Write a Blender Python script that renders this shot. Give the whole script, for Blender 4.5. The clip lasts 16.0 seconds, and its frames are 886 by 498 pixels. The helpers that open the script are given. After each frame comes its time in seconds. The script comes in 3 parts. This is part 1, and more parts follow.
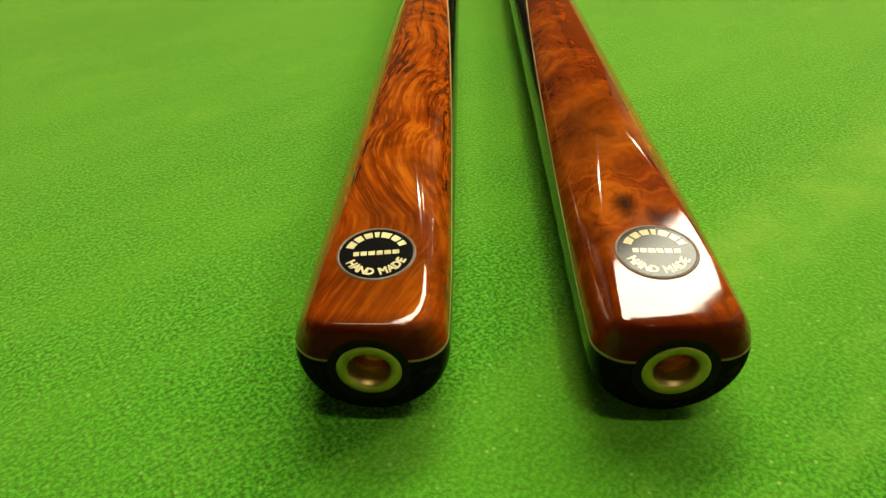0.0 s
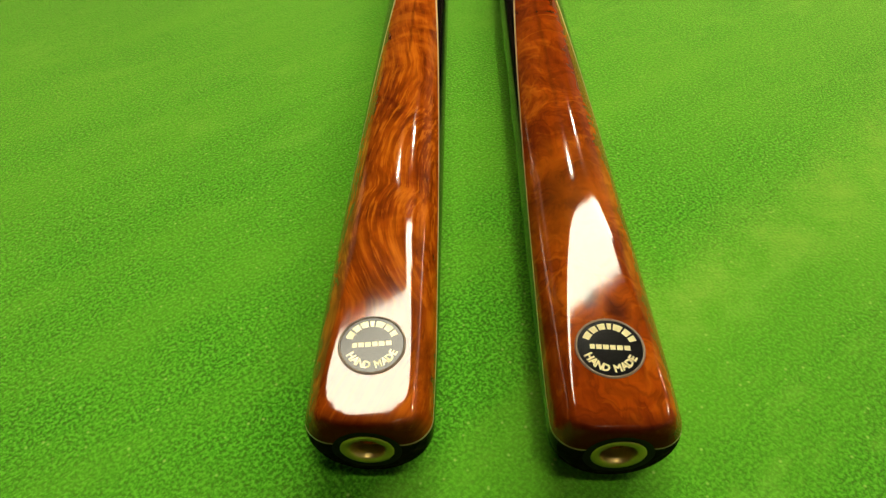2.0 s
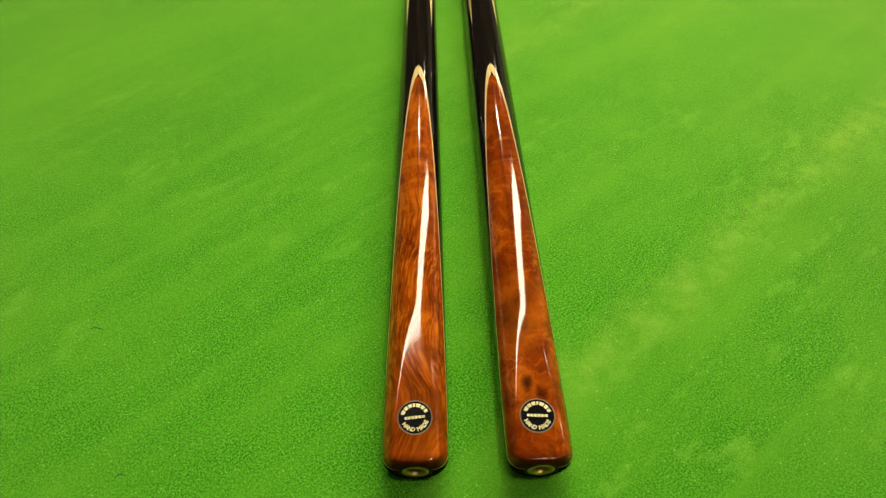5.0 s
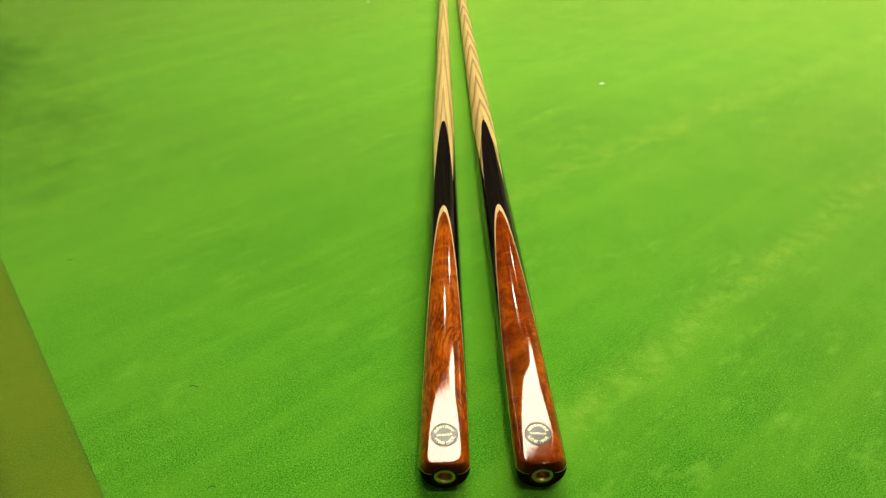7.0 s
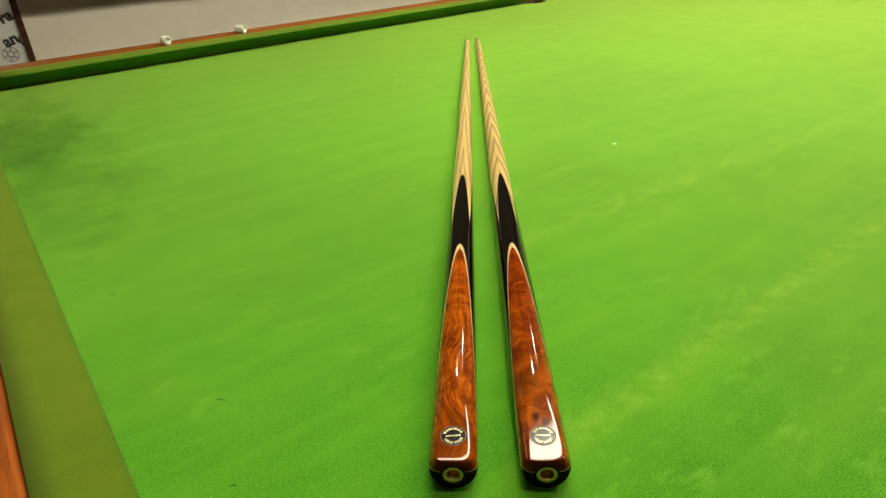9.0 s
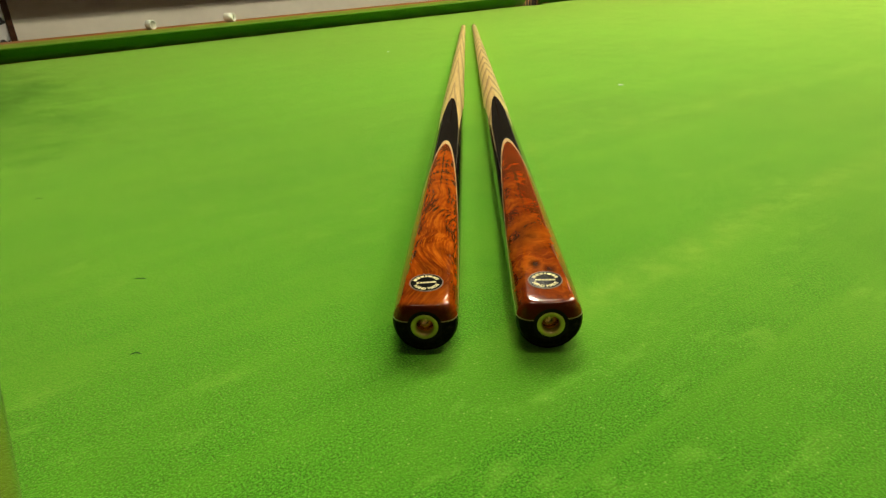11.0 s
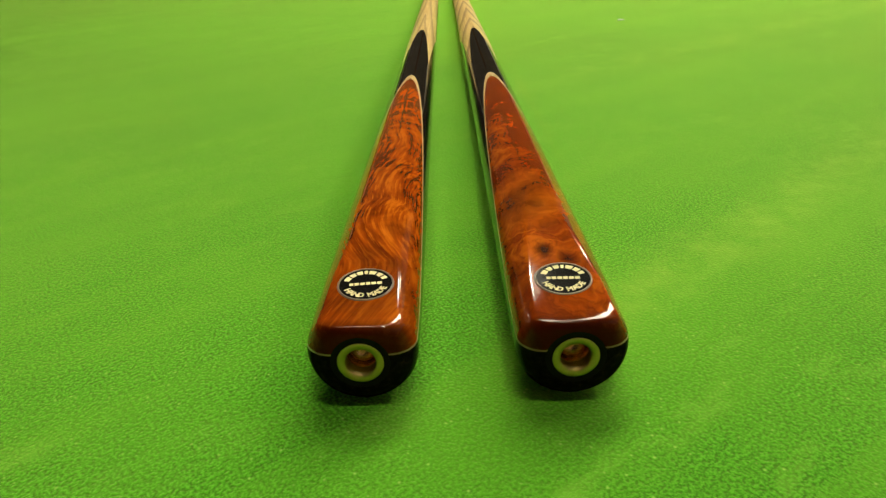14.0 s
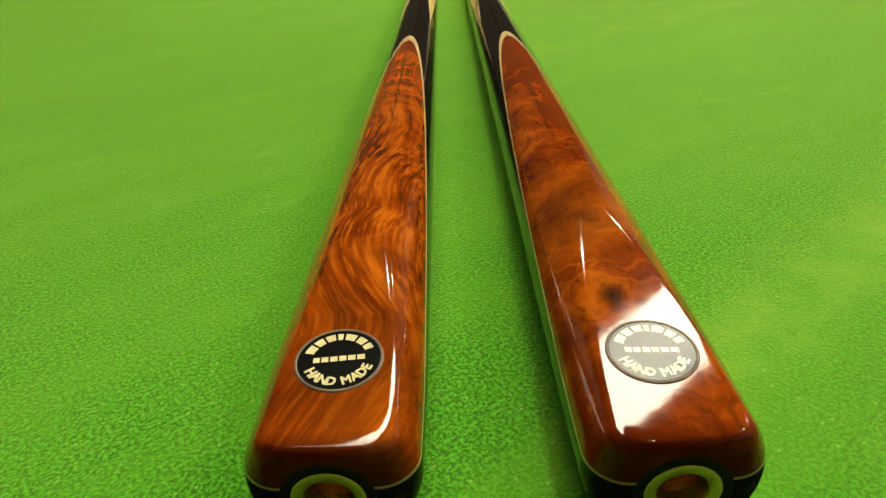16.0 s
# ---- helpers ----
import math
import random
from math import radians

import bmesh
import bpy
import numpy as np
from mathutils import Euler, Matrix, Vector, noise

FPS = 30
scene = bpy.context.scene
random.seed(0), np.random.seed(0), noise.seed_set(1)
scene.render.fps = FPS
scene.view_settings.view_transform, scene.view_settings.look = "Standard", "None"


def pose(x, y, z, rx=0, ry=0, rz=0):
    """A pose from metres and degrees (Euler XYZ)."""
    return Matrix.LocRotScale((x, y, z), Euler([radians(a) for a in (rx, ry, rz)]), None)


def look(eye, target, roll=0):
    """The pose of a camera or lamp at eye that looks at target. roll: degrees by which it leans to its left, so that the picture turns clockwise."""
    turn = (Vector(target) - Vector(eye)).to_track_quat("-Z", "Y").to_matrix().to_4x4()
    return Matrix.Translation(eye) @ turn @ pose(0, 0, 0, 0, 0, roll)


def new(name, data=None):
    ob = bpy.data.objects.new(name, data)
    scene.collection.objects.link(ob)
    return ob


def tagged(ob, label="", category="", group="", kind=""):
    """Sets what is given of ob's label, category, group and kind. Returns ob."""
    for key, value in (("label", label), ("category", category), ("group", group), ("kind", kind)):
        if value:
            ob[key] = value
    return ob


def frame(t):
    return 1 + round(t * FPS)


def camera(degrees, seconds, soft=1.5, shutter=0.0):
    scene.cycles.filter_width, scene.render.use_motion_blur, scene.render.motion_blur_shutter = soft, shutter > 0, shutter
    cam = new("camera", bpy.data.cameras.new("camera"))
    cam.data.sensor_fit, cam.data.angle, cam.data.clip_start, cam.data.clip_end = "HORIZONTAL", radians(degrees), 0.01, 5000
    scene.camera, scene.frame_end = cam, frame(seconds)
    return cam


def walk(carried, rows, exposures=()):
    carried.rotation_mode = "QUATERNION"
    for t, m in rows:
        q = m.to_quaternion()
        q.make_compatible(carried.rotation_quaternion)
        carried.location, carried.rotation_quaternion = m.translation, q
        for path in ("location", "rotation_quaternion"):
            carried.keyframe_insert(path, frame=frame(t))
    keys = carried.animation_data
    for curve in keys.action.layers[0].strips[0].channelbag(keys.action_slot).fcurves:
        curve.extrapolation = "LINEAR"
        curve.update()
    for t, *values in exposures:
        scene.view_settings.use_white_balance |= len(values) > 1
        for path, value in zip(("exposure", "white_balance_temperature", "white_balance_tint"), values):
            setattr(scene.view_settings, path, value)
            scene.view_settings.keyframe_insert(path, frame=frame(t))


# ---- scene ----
import functools

cam = camera(69.48, 16.0, soft=1.4)
PATH = [
    (0, (0.01943, -0.07769, 0.10030), (-0.00666, 0.31985, -0.20184), -3.11),
    (0.5, (0.02055, -0.07321, 0.10940), (-0.00470, 0.31922, -0.19940), -2.44),
    (1, (0.01893, -0.06821, 0.11645), (-0.00555, 0.31572, -0.20292), -2.04),
    (1.5, (0.01921, -0.06707, 0.12774), (-0.00309, 0.30112, -0.20980), -2.06),
    (2, (0.02145, -0.06459, 0.14373), (0.00304, 0.28199, -0.21619), -2.21),
    (2.5, (0.02372, -0.06077, 0.16473), (0.01482, 0.26400, -0.21533), -1.33),
    (3, (0.02375, -0.05837, 0.19344), (0.01791, 0.24943, -0.20055), -1.13),
    (3.5, (0.02246, -0.05830, 0.21883), (0.01613, 0.23490, -0.18613), -1.84),
    (4, (0.02070, -0.06034, 0.25013), (0.01355, 0.22872, -0.15778), -2.42),
    (4.2, (0.01912, -0.06269, 0.26003), (0.01256, 0.22455, -0.14918), -2.27),
    (6.3, (0.01302, -0.17456, 0.30771), (0.01432, 0.20264, -0.02050), -2.24),
    (6.5, (0.01112, -0.18651, 0.30900), (0.00791, 0.20145, -0.00640), -2.41),
    (7, (0.00827, -0.21453, 0.32118), (-0.00024, 0.19280, 0.03135), -2.15),
    (7.5, (0.01539, -0.23899, 0.32442), (-0.00438, 0.18591, 0.06160), -2.60),
    (8, (0.02063, -0.25898, 0.32328), (-0.01001, 0.17677, 0.08000), -3.33),
    (8.2, (0.02078, -0.26455, 0.32566), (-0.01033, 0.17206, 0.08400), -3.57),
    (10.3, (0.01957, -0.26400, 0.21294), (-0.00655, 0.19226, 0.01009), -2.94),
    (10.5, (0.02058, -0.25801, 0.19998), (-0.00489, 0.19978, 0.00055), -2.40),
    (11, (0.02479, -0.23559, 0.15717), (-0.00425, 0.21940, -0.04811), -3.24),
    (11.5, (0.02710, -0.21483, 0.13252), (0.00080, 0.24265, -0.06752), -3.56),
    (12, (0.02836, -0.19819, 0.12113), (0.00552, 0.25687, -0.08478), -3.24),
    (12.5, (0.02875, -0.18065, 0.11643), (0.00952, 0.26978, -0.09976), -2.79),
    (13, (0.02851, -0.16458, 0.11598), (0.01081, 0.28270, -0.10678), -2.87),
    (13.5, (0.02745, -0.14517, 0.11485), (0.01292, 0.29945, -0.11341), -2.89),
    (14, (0.02578, -0.12855, 0.11375), (0.01297, 0.31340, -0.11974), -2.86),
    (14.5, (0.02599, -0.11349, 0.10813), (0.01316, 0.32623, -0.12954), -3.44),
    (15, (0.02406, -0.09925, 0.10518), (0.01490, 0.33694, -0.13906), -3.02),
    (15.5, (0.02281, -0.08178, 0.10092), (0.01304, 0.35111, -0.14910), -3.07),
    (16, (0.02179, -0.06528, 0.09705), (0.00771, 0.36461, -0.15790), -3.23),
]
EXPOSURES = [(0.0, 0.08), (1.5, 0.02), (3.0, -0.05), (4.2, -0.08), (6.5, 0.02), (8.2, 0.02), (10.5, 0.02), (13.5, 0.07), (16.0, 0.0)]
walk(cam, [(t, look(eye, target, roll)) for t, eye, target, roll in PATH], EXPOSURES)

# ---------------------------------------------------------------- light levels
WARM = (1.0, 0.92, 0.70, 1.0)
PANEL_GLOW, BULB_GLOW, HAZE_GLOW = 24.5, 130.0, 4.0

world = bpy.data.worlds.new("world")
world.use_nodes = True
world.node_tree.nodes["Background"].inputs[0].default_value = (0.02, 0.018, 0.014, 1)
world.node_tree.nodes["Background"].inputs[1].default_value = 0.3
scene.world = world

TABLE_TURN = 39.33                  # the table's long side against the cues
TM = pose(0, 0, 0, 0, 0, TABLE_TURN)  # table frame: u along the long side, v across
U0, U1 = -0.148, 3.200              # cushion noses at the two ends
V0, V1 = -0.266, 1.512              # cushion noses at the two long sides
MID_U = 1.570                       # middle pocket
RAIL_Z = 0.0396
FLOOR_Z = -0.86


# ---------------------------------------------------------------- mesh helpers
def link(name, bm, material, smooth=True):
    bmesh.ops.remove_doubles(bm, verts=bm.verts, dist=1e-7)
    bmesh.ops.recalc_face_normals(bm, faces=bm.faces)
    me = bpy.data.meshes.new(name)
    bm.to_mesh(me)
    bm.free()
    for p in me.polygons:
        p.use_smooth = smooth
    me.materials.append(material)
    return new(name, me)


def part(name, bm, material, parent, label="", smooth=True):
    ob = link(name, bm, material, smooth)
    ob.parent = parent
    return tagged(ob, label)


def grid(bm, rows, closed=False):
    """Quads between rows of points."""
    made = [[bm.verts.new(p) for p in row] for row in rows]
    for a, b in zip(made, made[1:]):
        n = len(a)
        for i in range(n if closed else n - 1):
            j = (i + 1) % n
            try:
                bm.faces.new((a[i], a[j], b[j], b[i]))
            except ValueError:
                pass
    return made


def box(bm, x0, x1, y0, y1, z0, z1, bevel=0.0):
    r = bmesh.ops.create_cube(bm, size=1.0)
    for v in r["verts"]:
        v.co = Vector(((x0 + x1) / 2 + v.co.x * (x1 - x0), (y0 + y1) / 2 + v.co.y * (y1 - y0), (z0 + z1) / 2 + v.co.z * (z1 - z0)))
    if bevel:
        edges = {e for v in r["verts"] for e in v.link_edges}
        bmesh.ops.bevel(bm, geom=list(edges), offset=bevel, segments=2, affect="EDGES", profile=0.6)
    return bm


def lathe(bm, profile, axis="y", n=40):
    """Turns (radius, along) pairs about an axis."""
    rows = []
    for r, a in profile:
        row = []
        for k in range(n):
            c, s = r * math.cos(2 * math.pi * k / n), r * math.sin(2 * math.pi * k / n)
            row.append({"y": (c, a, s), "z": (c, s, a), "x": (a, c, s)}[axis])
        rows.append(row)
    grid(bm, rows, closed=True)
    return bm


# ---------------------------------------------------------------- materials
class Nodes:
    """Short names for building a node material."""

    def __init__(self, name, space="Object"):
        self.mat = bpy.data.materials.new(name)
        self.mat.use_nodes = True
        self.t = self.mat.node_tree
        self.bsdf = self.t.nodes["Principled BSDF"]
        self.tc = self.t.nodes.new("ShaderNodeTexCoord")
        self.co = self.tc.outputs[space]

    def put(self, value, socket):
        if isinstance(value, bpy.types.NodeSocket):
            self.t.links.new(value, socket)
        elif socket.type == "RGBA" and len(value) == 3:
            socket.default_value = (*value, 1)
        else:
            socket.default_value = value

    def set(self, **kw):
        for key, value in kw.items():
            self.put(value, self.bsdf.inputs[key.replace("_", " ")])
        return self

    def scale(self, v, s=(1, 1, 1), rot=(0, 0, 0), loc=(0, 0, 0)):
        n = self.t.nodes.new("ShaderNodeMapping")
        self.put(v, n.inputs["Vector"])
        n.inputs["Scale"].default_value, n.inputs["Rotation"].default_value, n.inputs["Location"].default_value = s, rot, loc
        return n.outputs[0]

    def noise(self, v, scale, detail=3.0, rough=0.55, distort=0.0, color=False):
        n = self.t.nodes.new("ShaderNodeTexNoise")
        self.put(v, n.inputs["Vector"])
        for key, x in (("Scale", scale), ("Detail", detail), ("Roughness", rough), ("Distortion", distort)):
            n.inputs[key].default_value = x
        return n.outputs[1 if color else 0]

    def voronoi(self, v, scale, feature="F1"):
        n = self.t.nodes.new("ShaderNodeTexVoronoi")
        n.feature = feature
        self.put(v, n.inputs["Vector"])
        n.inputs["Scale"].default_value = scale
        return n.outputs["Distance"]

    def math(self, op, a, b=0.0, c=0.0):
        n = self.t.nodes.new("ShaderNodeMath")
        n.operation = op
        for s, x in zip(n.inputs, (a, b, c)):
            self.put(x, s)
        return n.outputs[0]

    def vmath(self, op, a, b=(0, 0, 0)):
        n = self.t.nodes.new("ShaderNodeVectorMath")
        n.operation = op
        self.put(a, n.inputs[0])
        self.put(b, n.inputs[1])
        return n.outputs[0]

    def split(self, v):
        n = self.t.nodes.new("ShaderNodeSeparateXYZ")
        self.put(v, n.inputs[0])
        return n.outputs

    def join(self, x, y, z):
        n = self.t.nodes.new("ShaderNodeCombineXYZ")
        for s, a in zip(n.inputs, (x, y, z)):
            self.put(a, s)
        return n.outputs[0]

    def ramp(self, v, stops):
        n = self.t.nodes.new("ShaderNodeValToRGB")
        self.put(v, n.inputs[0])
        e = n.color_ramp.elements
        while len(e) < len(stops):
            e.new(0.5)
        for el, (p, c) in zip(e, stops):
            el.position = p
            el.color = (*c, 1) if len(c) == 3 else c
        return n.outputs[0]

    def span(self, v, a, b, c=0.0, d=1.0):
        n = self.t.nodes.new("ShaderNodeMapRange")
        for s, x in zip(n.inputs, (v, a, b, c, d)):
            self.put(x, s)
        return n.outputs[0]

    def mix(self, f, a, b, blend="MIX"):
        n = self.t.nodes.new("ShaderNodeMix")
        n.data_type, n.blend_type = "RGBA", blend
        self.put(f, n.inputs[0])
        self.put(a, n.inputs[6])
        self.put(b, n.inputs[7])
        return n.outputs[2]

    def bump(self, h, strength=0.3, distance=0.001, normal=None):
        n = self.t.nodes.new("ShaderNodeBump")
        self.put(h, n.inputs["Height"])
        n.inputs["Strength"].default_value, n.inputs["Distance"].default_value = strength, distance
        if normal:
            self.put(normal, n.inputs["Normal"])
        return n.outputs[0]


def cloth_material(name, tones, worn_and_lit=True):
    """Napped wool: fine fibre grain, soft blotches, brushed streaks along the table, a line of wear, a darker dull
    patch, and the far cloth's light painted in paler.
    """
    m = Nodes(name)
    fine = m.noise(m.co, 1150, 1.5, 0.6)
    fibre = m.noise(m.scale(m.co, (0.35, 1, 1), (0, 0, 0.5)), 2600, 2, 0.7)
    clump = m.noise(m.co, 820, 3, 0.62)
    blotch = m.noise(m.co, 17, 4, 0.62)
    wide = m.noise(m.co, 2.6, 3, 0.5)
    streak = m.noise(m.scale(m.co, (0.7, 11, 1), (0, 0, 0.02)), 1.7, 5, 0.58, 0.25)
    grain = m.math("ADD", m.math("MULTIPLY", fine, 0.60), m.math("ADD", m.math("MULTIPLY", fibre, 0.2), m.math("MULTIPLY", clump, 0.2)))
    dark, mid, light, pale = tones
    col = m.ramp(grain, [(0.42, dark), (0.5, mid), (0.58, light)])
    col = m.mix(m.span(blotch, 0.42, 0.66, 0, 0.32), col, pale)
    mottle = m.noise(m.co, 85, 4, 0.65)
    col = m.mix(m.span(mottle, 0.50, 0.68, 0, 0.10), col, dark)
    scuff = m.noise(m.scale(m.co, (1.3, 24, 1), (0, 0, -0.03)), 1.5, 5, 0.6, 0.2)
    col = m.mix(m.math("MULTIPLY", m.span(scuff, 0.54, 0.66, 0, 0.5), m.span(wide, 0.40, 0.60, 0.1, 1.0)), col, pale)
    col = m.mix(m.span(streak, 0.48, 0.66, 0, 0.5), col, pale)
    col = m.mix(m.span(wide, 0.42, 0.62, 0, 0.25), col, dark)
    if worn_and_lit:
        u, v, w = m.split(m.co)
        off = m.math("ABSOLUTE", m.math("ADD", m.math("ADD", v, 0.010), m.span(m.noise(m.co, 9, 3, 0.6), 0, 1, -0.012, 0.012)))
        line = m.math("MULTIPLY", m.span(off, 0.003, 0.020, 1, 0), m.span(m.noise(m.co, 60, 5, 0.75), 0.40, 0.64, 0.0, 0.85))
        col = m.mix(m.math("MULTIPLY", line, m.span(u, 0.02, 0.1, 0, 0.62)), col, (0.26, 0.48, 0.050))
        skew = m.math("ADD", m.math("ADD", v, m.math("MULTIPLY", u, 0.073)), -0.229)
        off = m.math("ABSOLUTE", m.math("ADD", skew, m.span(m.noise(m.co, 8, 3, 0.6), 0, 1, -0.018, 0.018)))
        line = m.math("MULTIPLY", m.span(off, 0.004, 0.026, 1, 0), m.span(m.noise(m.scale(m.co, (0.6, 1, 1)), 48, 5, 0.75), 0.41, 0.63, 0.0, 0.75))
        col = m.mix(m.math("MULTIPLY", line, m.span(u, 0.15, 0.34, 0, 0.7)), col, (0.25, 0.47, 0.045))
        dab = m.noise(m.scale(m.co, (0.45, 1, 1), (0, 0, 0.25)), 52, 5, 0.68)
        col = m.mix(m.math("MULTIPLY", m.span(dab, 0.55, 0.70, 0, 0.55), m.span(m.noise(m.co, 5.5, 2, 0.5), 0.42, 0.60, 0.1, 1.0)), col, (0.20, 0.46, 0.040))
        # Far cloth's stronger light and grazing sheen painted in: paler along u.
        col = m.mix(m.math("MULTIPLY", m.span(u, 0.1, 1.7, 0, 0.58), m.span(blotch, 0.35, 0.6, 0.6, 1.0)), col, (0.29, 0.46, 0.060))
        # Darker patch with less sheen about u -0.1, v 1.0.
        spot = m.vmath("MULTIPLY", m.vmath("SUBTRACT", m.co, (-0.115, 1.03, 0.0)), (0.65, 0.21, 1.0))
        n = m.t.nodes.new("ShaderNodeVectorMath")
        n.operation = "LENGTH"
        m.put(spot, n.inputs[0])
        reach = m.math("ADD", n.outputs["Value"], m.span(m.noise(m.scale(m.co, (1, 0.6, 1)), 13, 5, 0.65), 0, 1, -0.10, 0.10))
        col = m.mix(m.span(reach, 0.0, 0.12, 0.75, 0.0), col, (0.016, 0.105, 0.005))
        bits = m.voronoi(m.co, 250)
        col = m.mix(m.span(bits, 0.05, 0.13, 0.65, 0.0), col, (0.36, 0.54, 0.10))
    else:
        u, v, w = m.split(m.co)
        # Cushions only: olive tone above the nose height.
        olive_top = m.math("MULTIPLY", m.span(w, 0.0332, 0.0346, 0, 0.62), m.span(m.noise(m.scale(m.co, (1, 1, 0)), 40, 4, 0.6), 0.3, 0.65, 0.75, 1.0))
        col = m.mix(olive_top, col, (0.165, 0.205, 0.014))
    m.set(Base_Color=col, Roughness=0.95, Specular_IOR_Level=0.10, Sheen_Weight=m.span(reach, 0.0, 0.12, 0.28, 0.62) if worn_and_lit else 0.25, Sheen_Roughness=0.5, Sheen_Tint=(0.82, 0.97, 0.24))
    m.set(Normal=m.bump(grain, 0.8, 0.0008))
    return m.mat


def eye_distance(m, place, cx, cy, r, ragged):
    """Distance from a knot's heart in units of its radius, with a ragged outline."""
    n = m.t.nodes.new("ShaderNodeVectorMath")
    n.operation = "LENGTH"
    m.put(m.vmath("MULTIPLY", m.vmath("SUBTRACT", place, (cx, cy, 0.0)), (1.0, 0.72, 0.0)), n.inputs[0])
    return m.math("DIVIDE", m.math("ADD", n.outputs["Value"], m.span(ragged, 0, 1, -0.9 * r, 0.9 * r)), r)


def lacquer(m, col):
    """Deep gloss over the wood, with faint smears and dust; it thins at the butt end, where end grain and shade are
    painted in darker and redder.
    """
    x, y, z = m.split(m.co)
    # Shade of the rounded butt end put into the colour, over its end grain.
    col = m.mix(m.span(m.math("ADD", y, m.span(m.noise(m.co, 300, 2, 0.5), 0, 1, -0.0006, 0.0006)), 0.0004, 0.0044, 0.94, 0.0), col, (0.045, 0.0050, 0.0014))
    smear = m.noise(m.scale(m.co, (1, 0.4, 1)), 130, 3, 0.6)
    dust = m.noise(m.co, 1400, 1, 0.4)
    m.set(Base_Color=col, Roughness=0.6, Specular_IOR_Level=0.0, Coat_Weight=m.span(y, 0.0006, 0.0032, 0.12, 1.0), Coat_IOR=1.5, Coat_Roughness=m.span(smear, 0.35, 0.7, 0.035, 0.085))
    m.set(Coat_Normal=m.bump(m.math("ADD", m.math("MULTIPLY", smear, 0.7), m.math("MULTIPLY", dust, 0.08)), 0.026, 0.0012))
    return m.mat


UMBER, RUST, AMBER, HONEY = (0.085, 0.0105, 0.0010), (0.235, 0.0370, 0.0017), (0.400, 0.0780, 0.0032), (0.640, 0.170, 0.0085)


def streaked_burl(name, seed):
    """Orange-brown wood with long waving lines that fan out of a whorl, then cloudy figure towards the point."""
    m = Nodes(name)
    x, y, z = m.split(m.co)
    at = m.scale(m.co, loc=(seed, seed * 0.7, 0))
    sway = m.vmath("SUBTRACT", m.noise(m.scale(at, (1, 0.55, 1)), 30, 2, 0.45, 0.2, color=True), (0.5, 0.5, 0.5))
    # the whorl: lines lean over towards one side close to it
    lean = m.math("MULTIPLY", m.span(y, 0.030, 0.072, 1, 0), m.span(y, 0.016, 0.034, 0.25, 1))
    bow = m.math("MULTIPLY", m.math("SINE", m.math("MULTIPLY", m.math("SUBTRACT", y, 0.045), 52.0)), 0.0042)
    bow = m.math("ADD", bow, m.span(y, 0.0, 0.032, 0.014, 0.0))
    bent = m.vmath("ADD", at, m.vmath("MULTIPLY", sway, (0.013, 0.018, 0.0)))
    bent = m.vmath("ADD", bent, m.join(m.math("ADD", bow, m.math("MULTIPLY", lean, m.math("MULTIPLY", m.math("SUBTRACT", y, 0.03), 0.55))), 0.0, 0.0))
    lines = m.noise(m.scale(bent, (1, 0.075, 1)), 820, 3, 0.62, 0.15)
    bands = m.noise(m.scale(bent, (1, 0.11, 1)), 260, 3, 0.6, 0.3)
    cloud = m.noise(m.vmath("ADD", at, m.vmath("MULTIPLY", sway, (0.03, 0.05, 0.0))), 62, 3, 0.55, 0.6)
    tone = m.math("ADD", m.math("MULTIPLY", bands, 0.55), m.math("MULTIPLY", cloud, 0.45))
    col = m.ramp(tone, [(0.35, (0.11, 0.0140, 0.0012)), (0.46, RUST), (0.55, (0.345, 0.0640, 0.0028)), (0.70, (0.56, 0.140, 0.007))])
    lined = m.math("MULTIPLY", m.span(y, 0.030, 0.062, 0.45, 1.0), m.span(y, 0.115, 0.175, 1.0, 0.30))
    col = m.mix(m.math("MULTIPLY", m.span(lines, 0.53, 0.62, 0, 0.55), lined), col, HONEY)
    col = m.mix(m.math("MULTIPLY", m.span(lines, 0.47, 0.38, 0, 0.45), lined), col, UMBER)
    pores = m.noise(m.scale(bent, (1, 0.06, 1)), 1500, 2, 0.5)
    col = m.mix(m.span(pores, 0.62, 0.70, 0, 0.32), col, (0.055, 0.0085, 0.002))
    curl = m.noise(m.scale(at, (0.35, 1, 1), (0, 0, 0.25)), 120, 3, 0.55, 0.4)
    above = m.span(y, 0.105, 0.16, 0.15, 1.0)
    col = m.mix(m.math("MULTIPLY", m.span(curl, 0.52, 0.66, 0, 0.34), above), col, HONEY)
    col = m.mix(m.math("MULTIPLY", m.span(curl, 0.46, 0.34, 0, 0.14), above), col, UMBER)
    seam = m.math("ABSOLUTE", m.math("ADD", x, m.span(m.noise(m.scale(at, (0.2, 1, 1)), 40, 3, 0.6), 0, 1, -0.0022, 0.0012)))
    col = m.mix(m.math("MULTIPLY", m.span(seam, 0.0001, 0.0008, 0.45, 0), m.span(y, 0.130, 0.155, 0, 1)), col, (0.05, 0.008, 0.001))
    ragged = m.noise(bent, 150, 3, 0.6)
    for cx, cy, r, deep in ((-0.0010, 0.0335, 0.0040, 0.55), (0.0062, 0.0290, 0.0034, 0.50), (0.0085, 0.0520, 0.0030, 0.40), (-0.0075, 0.0500, 0.0026, 0.30), (0.0010, 0.0100, 0.0060, 0.45), (-0.0070, 0.0170, 0.0040, 0.35), (0.0090, 0.0180, 0.0045, 0.40)):
        d = eye_distance(m, m.co, cx, cy, r, ragged)
        col = m.mix(m.span(d, 0.2, 1.6, deep, 0.0), col, (0.055, 0.0085, 0.0016))
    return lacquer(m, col)


